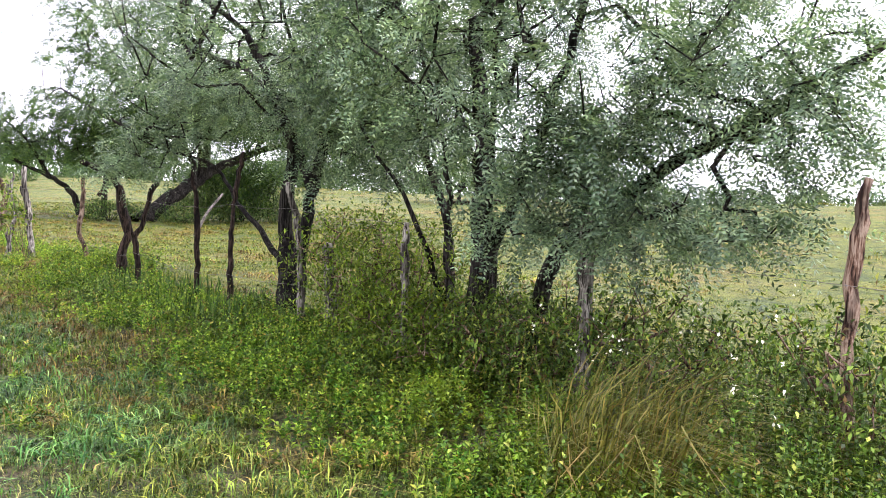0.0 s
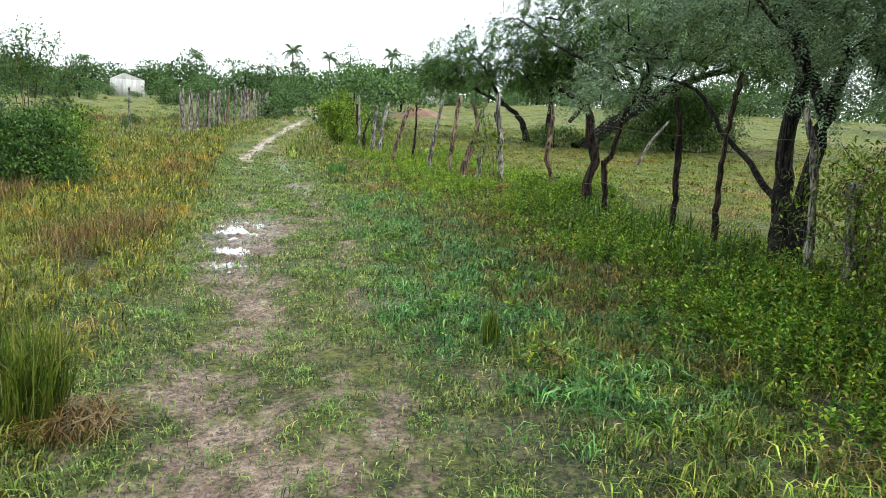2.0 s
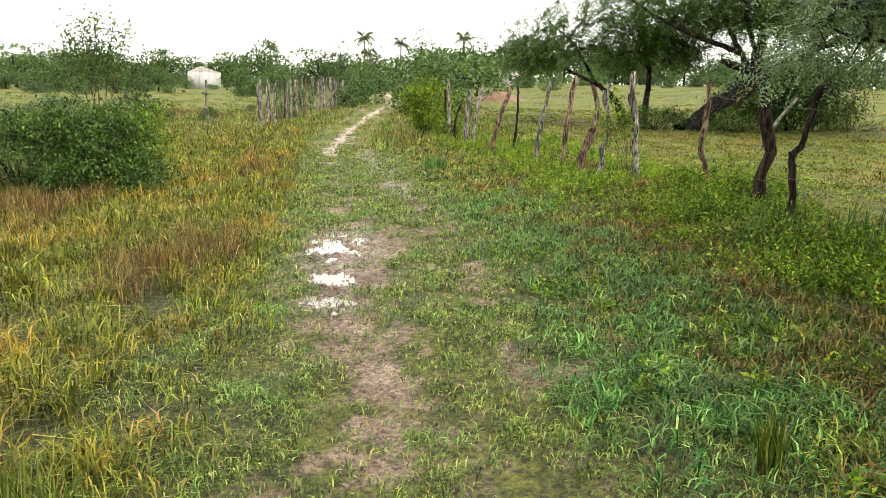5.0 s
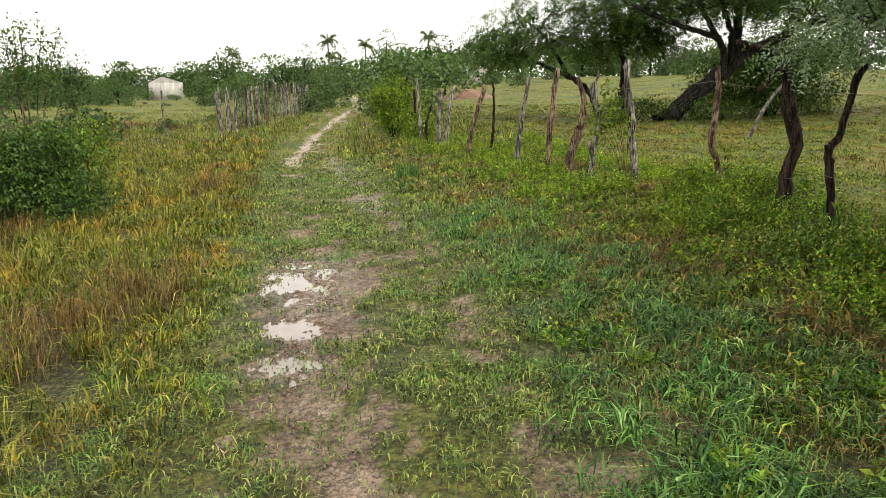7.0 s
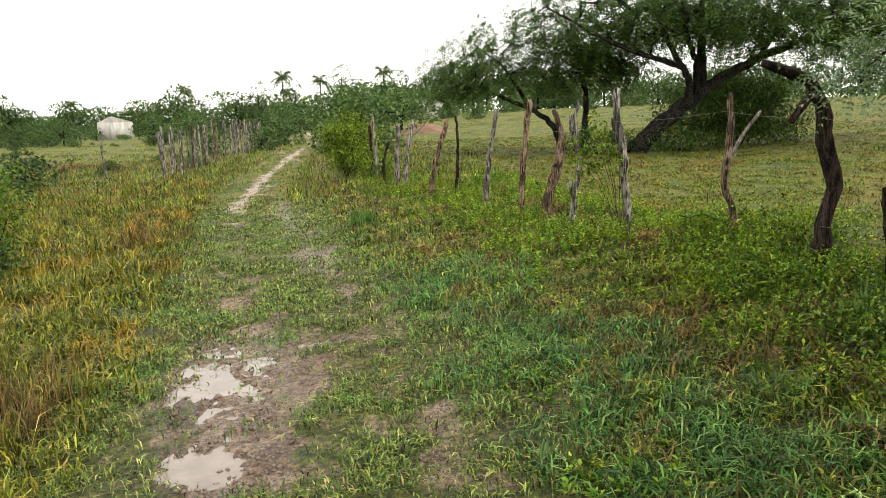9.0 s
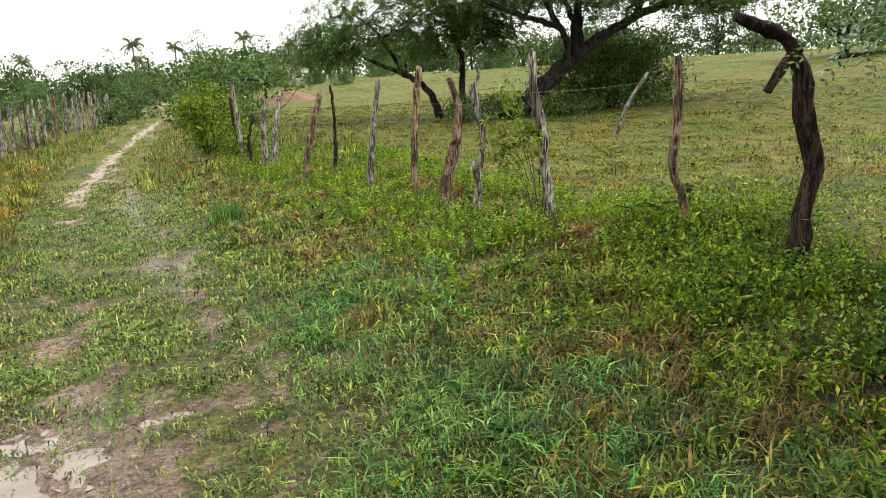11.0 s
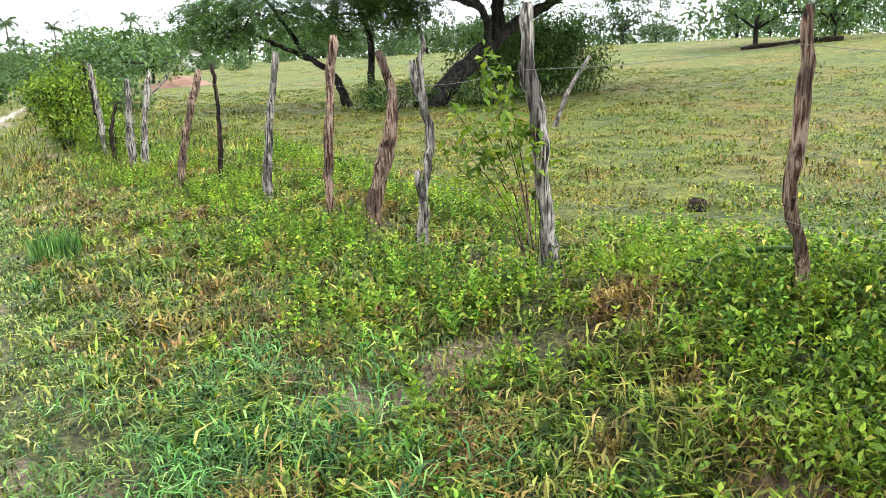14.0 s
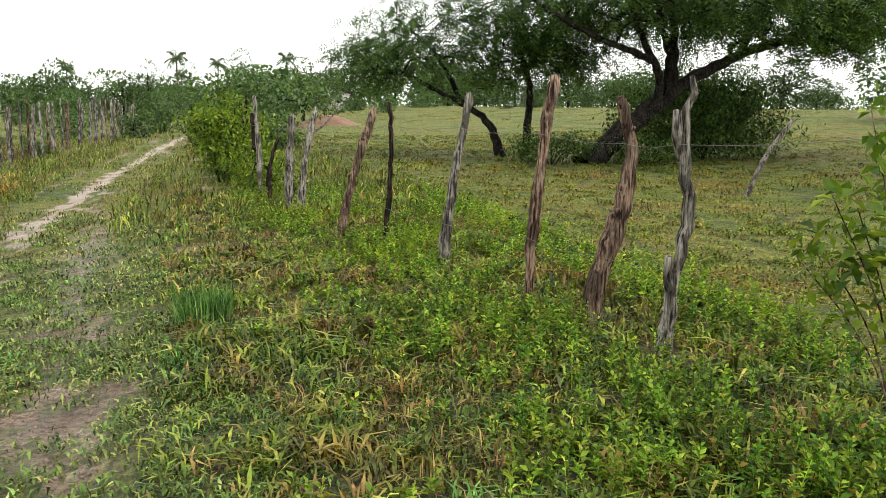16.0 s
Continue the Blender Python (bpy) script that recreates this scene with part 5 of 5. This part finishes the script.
def weed_density(x, y):
    edge = np.interp(y, [-3, 0, 5, 8, 10, 13, 20], [3.4, 3.3, 3.5, 3.25, 2.9, 2.9, 2.2])
    band = ss(edge - 0.35, edge + 0.4, x + 0.9 * (fbm(x * 1.1, y * 1.1, 60) - 0.5)) * ss(5.4, 4.7, x)
    for cx, cy, r in WEED_SPOTS:
        band = np.maximum(band, 1.6 * np.exp(-((x - cx) ** 2 + (y - cy) ** 2) / r ** 2))
    return band * (0.05 + 0.95 * ss(0.45, 0.56, fbm(x * 2.0, y * 2.0, 61))) * (0.55 + 0.45 * ss(9.5, 8, y))


n = 11000
p = scatter(g, n, 2.0, 5.4, -3, 21, weed_density, 5, 0.09)
h = (g.uniform(0.08, 0.24, n) + 0.04 * ss(6.5, 5.0, p[:, 1]) * g.uniform(0.3, 1.0, n)) * (0.45 + 1.1 * fbm(p[:, 0] * 1.9, p[:, 1] * 1.9, 64))
weeds("leafy_weeds", "leafy green weeds crowding the foot of the fence", g, p, h, M_WEED, 6, 0.043)
n = 900
p = scatter(g, n, 1.6, 3.6, -1, 16, lambda x, y: ss(0.5, 0.62, fbm(x * 1.6, y * 1.6, 63)), 4, 0.06)
weeds("low_weeds", "low bright green weeds in the verge", g, p, g.uniform(0.05, 0.14, n), M_WEED, 5, 0.05)
n = 1000
p = scatter(g, n, 3.5, 5.4, -3.0, 1.0, lambda x, y: (0.3 + 0.7 * (y < 0.2)) * (np.hypot(x - 4.0, y + 0.35) > 0.45), 4, 0.12)
weeds("flowering_weeds", "tall rank weeds beside the arching grass", g, p, g.uniform(0.15, 0.5, n) + 0.3 * ss(3.9, 4.8, p[:, 0]), M_RANK, 10, 0.042)
n = 70
p = scatter(g, n, 3.9, 5.4, -3.0, 0.6, lambda x, y: 1.0 + 0 * x, 3, 0.08)
p[:, 2] += g.uniform(0.5, 0.95, n)
v, f = leaves(np.repeat(p, 3, 0) + g.normal(0, 0.015, (n * 3, 3)), unit(g.normal(0, 1, (n * 3, 3)) + np.array([0, 0, 1.0])), np.full(n * 3, 0.024), np.full(n * 3, 0.016), g)
tagged(meshed("pale_flowers", v, f, M_FLOWER), "small pale flowers on the tall weeds", "flowers", kind="stuff")
n = 260
p = scatter(g, n, 3.9, 4.9, 3.8, 7.2, lambda x, y: 1.0 + 0 * x, 6, 0.12)
v, f = blades(p, g.uniform(0.3, 0.5, n), g.uniform(0.012, 0.022, n), g.uniform(0.0, 0.3, n), g)
tagged(meshed("seed_spikes", v, f, M_LEAF_DARK), "dark green seed spikes standing among the weeds", "weeds", kind="stuff")


def brush(at, seed, tall=0.62, leaf=M_LEAF_BRIGHT):
    """Thin bare and leafy stems below the near tree."""
    build_bush("bush", "thin-stemmed yellow-green undergrowth below the tree", at, (0.55, 0.85, tall), seed, leaf, 170, 30, 0.12, 0.045, 0.4, True, 14, low=-0.95, stem_mat=M_BROWN)


brush((4.95, 2.6), 71)
brush((4.9, 3.3), 72)
brush((5.1, 0.1), 73, 0.46, M_RANK)
brush((5.0, -1.2), 74, 0.5, M_RANK)
brush((5.1, 1.6), 75, 0.4, M_RANK)
brush((4.8, 1.0), 76, 0.40, M_RANK)
brush((4.75, 2.1), 77, 0.34, M_LEAF_BRIGHT)


# ---- distance ----
def far_crown(rng, lumps, r, size, count):
    p, d = [], []
    for c, rad in lumps:
        q = unit(rng.normal(0, 1, (count, 3)))
        k = rng.uniform(0.72, 1.0, (count, 1))
        p.append(np.array(c) + q * k * np.array(rad))
        d.append(unit(q + rng.normal(0, 0.7, q.shape)))
    p, d = np.concatenate(p), np.concatenate(d)
    s = size * rng.uniform(0.6, 1.3, len(p))
    return leaves(p, d, s, s * 0.6, rng)


def far_tree(name, label, seed, tall, wide, trunk, flat=0.6, mat=None, group="distant trees", size=0.34, count=260):
    """A tree seen from afar, standing at the origin."""
    rng = np.random.default_rng(seed)
    ob = thing(name, (0, 0, 0), label, "tree", group)
    top = []
    for k in range(7):
        a = 6.283 * k / 7 + rng.uniform(-0.4, 0.4)
        q = wide * rng.uniform(0.25, 0.62)
        c = (q * math.cos(a), q * math.sin(a), tall * (rng.uniform(0.3, 0.72) if flat < 0.5 else rng.uniform(0.45, 0.78) if k % 2 else rng.uniform(0.28, 0.5)))
        r = wide * rng.uniform(0.35, 0.55)
        top.append((c, (r, r, min(r * flat, c[2]))))
    top.append(((0, 0, tall * 0.78), (wide * 0.45, wide * 0.45, tall * 0.2)))
    stem = smooth_line([(0, 0, -0.3), (rng.normal(0, 0.1), 0.05, tall * 0.35), (rng.normal(0, 0.25), 0, tall * 0.75)], 0.4)
    v, f = tube(stem, np.linspace(trunk, trunk * 0.4, len(stem)), 8, rng, 0.1)
    meshed("trunk", v, f, M_BARK, ob)
    for c, r in top[:5]:
        ln = smooth_line([(0, 0, tall * 0.25), (c[0] * 0.5, c[1] * 0.5, tall * 0.45), c], 0.5)
        v, f = tube(ln, np.linspace(trunk * 0.55, trunk * 0.2, len(ln)), 6, rng, 0.1)
        meshed("limb", v, f, M_BARK, ob)
    v, f = far_crown(rng, top, 1, size, count)
    meshed("crown", v, f, mat or M_LEAF_FAR, ob)
    return ob


def polar(eye, az, dist):
    a = radians(az)
    return eye[0] + dist * math.sin(a), eye[1] + dist * math.cos(a)


def stand(ob, x, y, turn=0.0, size=1.0):
    ob.matrix_basis = pose(x, y, float(height(x, y)) - 0.05, 0, 0, turn) @ Matrix.Diagonal((size, size, size, 1))


def again(ob, x, y, turn, size):
    c = copy_thing(ob, pose(x, y, float(height(x, y)) - 0.05, 0, 0, turn))
    c.scale = (size, size, size)
    return c


EYE = (0.6, 3.0)
protos = [far_tree("tree", "round green tree in the distant treeline", 400, 6.0, 3.6, 0.2, 0.8), far_tree("tree", "broad dark green tree in the distance", 401, 5.0, 4.2, 0.22, 0.6),
          far_tree("tree", "tall airy tree above the distant treeline", 402, 8.0, 2.8, 0.18, 0.9, None, "distant trees", 0.3, 190), far_tree("tree", "umbrella-shaped tree across the far pasture", 403, 4.2, 5.2, 0.16, 0.45)]
shrub = far_tree("bush", "low green bush in the far meadow", 404, 2.2, 2.2, 0.06, 0.9, None, "distant bushes", 0.26, 130)
shrub["category"] = "bush"
used = [False] * 5


def plant(kind, x, y, size, rng):
    bearing, dist = math.degrees(math.atan2(x - EYE[0], y - EYE[1])), math.hypot(x - EYE[0], y - EYE[1])
    if abs(bearing + 10.7) < 1.9 and 40 < dist < 128:
        size *= 0.3
    if abs(bearing - 10.4) < 1.3 and 60 < dist < 135 or abs(bearing + 4.4) < 0.8 and 80 < dist < 165:
        size *= 0.45
    src = shrub if kind == 4 else protos[kind]
    if used[kind]:
        again(src, x, y, rng.uniform(0, 360), size)
    else:
        stand(src, x, y, 0, size)
        used[kind] = True


fr = np.random.default_rng(9)
plant(3, *polar(EYE, 5.6, 62), 1.0, fr)
plant(3, *polar(EYE, 46.5, 52), 0.95, fr)
plant(3, *polar(EYE, 51, 55), 0.9, fr)
plant(3, *polar(EYE, 8.6, 75), 0.95, fr)
for az in np.arange(-30, 34, 0.9):
    plant(int(fr.choice([0, 1, 1, 2], p=[0.45, 0.25, 0.2, 0.1])), *polar(EYE, az + fr.normal(0, 0.5), fr.uniform(125, 190)), fr.uniform(0.95, 1.55), fr)
for az in np.arange(-26, 9, 1.5):
    plant(int(fr.choice([0, 1, 3])), *polar(EYE, az + fr.normal(0, 0.6), fr.uniform(95, 125)), fr.uniform(0.55, 0.8), fr)
for az in np.arange(34, 84, 2.4):
    plant(int(fr.choice([1, 3, 3])), *polar(EYE, az + fr.normal(0, 0.8), fr.uniform(75, 110)), fr.uniform(0.55, 0.9), fr)
for az in np.arange(-28, 4, 0.95):
    plant(4, *polar(EYE, az + fr.normal(0, 0.6), fr.uniform(78, 112)), fr.uniform(0.35, 0.8), fr)
for az in np.arange(4, 30, 2.0):
    plant(4, *polar(EYE, az + fr.normal(0, 0.8), fr.uniform(95, 125)), fr.uniform(0.6, 1.1), fr)
for az in np.arange(-27, -5, 0.8):
    plant(4, *polar(EYE, az + fr.normal(0, 0.5), fr.uniform(34, 48)), fr.uniform(0.12, 0.26), fr)
for x, y, s in ((3.0, 36, 0.7), (3.6, 41, 0.8), (4.5, 47, 0.9), (-0.5, 49, 0.6), (0.8, 55, 0.8), (-3.5, 50, 0.7), (5.5, 53, 1.0), (4.2, 33, 0.5), (-6.5, 24, 0.55), (-7.5, 30, 0.6)):
    plant(4, x, y, s, fr)


def far_woods():
    """The wooded skyline, far off."""
    rng = np.random.default_rng(15)
    lumps = []
    for az in np.arange(-60, 100, 0.55):
        d = rng.uniform(240, 420)
        x, y = polar(EYE, az, d)
        r = rng.uniform(4, 8)
        z = float(height(x, y))
        lumps.append(((x, y, z + r * 0.35 + d * 0.004), (r * 1.3, r * 1.3, r * 0.75)))
    v, f = far_crown(rng, lumps, 1, 1.6, 120)
    tagged(meshed("woods", v, f, M_LEAF_FAR), "far wooded skyline of green trees", "woods", kind="stuff")


far_woods()


def palm(name, label, seed, tall):
    rng = np.random.default_rng(seed)
    ob = thing(name, (0, 0, 0), label, "palm tree", "coconut palms")
    line = smooth_line([(0, 0, -0.3), (0.25, 0, tall * 0.5), (0.1, 0, tall)], 0.6)
    v, f = tube(line, np.linspace(0.2, 0.13, len(line)), 8, rng, 0.05)
    meshed("trunk", v, f, M_BROWN, ob)
    for k in range(22):
        a = 6.283 * k * 0.382 + rng.uniform(-0.2, 0.2)
        rise = rng.uniform(-0.4, 1.7)
        out = np.array([math.cos(a), math.sin(a), 0.0])
        t = np.linspace(0, 1, 9)
        ln = line[-1] + out * (2.2 * t * (1 - 0.2 * max(rise, 0)))[:, None] + np.array([0, 0, 1.0]) * (rise * 2.0 * t - 1.7 * t * t)[:, None]
        parts = [tube(ln, np.linspace(0.035, 0.012, 9), 4)]
        pp, dd = [], []
        for q, tt in zip(ln[1:], t[1:]):
            for s in (-1, 1):
                for e in (0.0, 0.14):
                    pp.append(q + out * e)
                    dd.append(np.cross(out, [0, 0, 1.0]) * s * 0.8 + out * 0.5 + np.array([0, 0, -0.55]))
        size = rng.uniform(0.6, 1.0, len(pp))
        parts.append(leaves(np.array(pp), unit(np.array(dd)), size, size * 0.16, rng))
        v, f = joined(parts)
        meshed("frond", v, f, M_PALM, ob)
    return ob


pm = palm("palm_tree", "tall coconut palm above the distant trees", 500, 10.5)
stand(pm, *polar(EYE, 0.4, 185), 0, 1.05)
again(pm, *polar(EYE, 7.5, 180), 40, 0.95)
again(pm, *polar(EYE, -6.1, 185), 90, 0.85)
again(pm, *polar(EYE, 3.1, 178), 150, 0.88)
again(pm, *polar(EYE, 0.75, 188), 200, 0.72)
again(pm, *polar(EYE, -13.2, 200), 260, 0.7)


def slab(x0, x1, y0, y1, z0, z1):
    v = np.array([(x, y, z) for z in (z0, z1) for y in (y0, y1) for x in (x0, x1)], float)
    f = np.array([[0, 2, 3, 1], [4, 5, 7, 6], [0, 1, 5, 4], [1, 3, 7, 5], [3, 2, 6, 7], [2, 0, 4, 6]])
    return v, f


def house(at, turn, w, d, h, gable, label, roofed=True):
    """A small plain house, built at the origin and then set down."""
    ob = thing("house", (0, 0, 0), label, "house", "far houses")
    v, f = slab(-w / 2, w / 2, -d / 2, d / 2, -0.5, h)
    meshed("wall", v, f, M_WALL, ob)
    v = np.array([(-w / 2, y, h) for y in (-d / 2, d / 2)] + [(w / 2, y, h) for y in (-d / 2, d / 2)] + [(-w * 0.1, y, h + gable) for y in (-d / 2, d / 2)], float)
    bm = bmesh.new()
    vv = [bm.verts.new(q) for q in v]
    for q in ((0, 2, 4), (3, 1, 5)):
        bm.faces.new([vv[i] for i in q])
    for q in ((0, 4, 5, 1), (2, 3, 5, 4)):
        bm.faces.new([vv[i] for i in q])
    me = bpy.data.meshes.new("gable")
    bm.to_mesh(me)
    bm.free()
    me.materials.append(M_WALL)
    gb = new("gable", me)
    gb.parent = ob
    if roofed:
        for s in (-1, 1):
            x_edge = s * (w / 2 + 0.2)
            ln = np.array([[x_edge, -d / 2 - 0.2, h - 0.05], [x_edge, d / 2 + 0.2, h - 0.05], [-w * 0.1, d / 2 + 0.2, h + gable + 0.06], [-w * 0.1, -d / 2 - 0.2, h + gable + 0.06]])
            up = np.array([0, 0, 0.09])
            v = np.concatenate([ln, ln + up])
            f = np.array([[0, 1, 2, 3], [7, 6, 5, 4], [0, 4, 5, 1], [1, 5, 6, 2], [2, 6, 7, 3], [3, 7, 4, 0]])
            meshed("roof", v, f, M_ROOF, ob)
    for x0 in (-w * 0.28, w * 0.22) if roofed else ():
        half = 0.3
        v, f = slab(x0 - half, x0 + half, -d / 2 - 0.02, -d / 2 + 0.02, 1.0, 1.9)
        meshed("window", v, f, M_HOLE, ob)
    stand(ob, at[0], at[1], turn)


house(polar(EYE, -10.7, 130), 14, 4.7, 5.0, 2.6, 0.9, "roofless whitewashed old house among distant bushes", False)
house(polar(EYE, 10.4, 135), -10, 6.0, 4.0, 2.4, 0.8, "small white far house behind the trees")
house(polar(EYE, -4.4, 165), 5, 2.6, 3.0, 2.6, 0.5, "tiny white far outbuilding by the treeline")


def mound():
    rng = np.random.default_rng(16)
    cx, cy = polar(EYE, 10.1, 64)
    gx, gy = np.meshgrid(np.linspace(-1, 1, 30), np.linspace(-1, 1, 30))
    r = np.hypot(gx, gy)
    x, y = cx + gx * 3.2, cy + gy * 2.4
    z = height(x.ravel(), y.ravel()).reshape(x.shape) - 0.1 + 0.95 * ss(1.0, 0.0, r) * (0.8 + 0.4 * fbm(gx * 2 + 5, gy * 2 + 5, 80))
    i, j = np.meshgrid(np.arange(29), np.arange(29), indexing="ij")
    a = (i * 30 + j).ravel()
    tagged(meshed("earth_mound", np.stack([x, y, z], -1).reshape(-1, 3), np.stack([a, a + 1, a + 31, a + 30], 1), M_EARTH, smooth=True), "heap of bare red earth in the pasture", "mound")


mound()


def fallen_log():
    rng = np.random.default_rng(17)
    pts = []
    for k in range(7):
        x, y = polar(EYE, 45.6 + 0.95 * k, 50 + 0.35 * k)
        pts.append((x, y, float(height(x, y)) + 0.12 + 0.05 * math.sin(k * 1.9)))
    line = smooth_line(pts, 0.3)
    v, f = tube(line, np.linspace(0.10, 0.20, len(line)), 10, rng, 0.15)
    tagged(meshed("fallen_log", v, f, M_CHAR, smooth=True), "dark fallen tree trunk lying in the pasture", "log")


fallen_log()
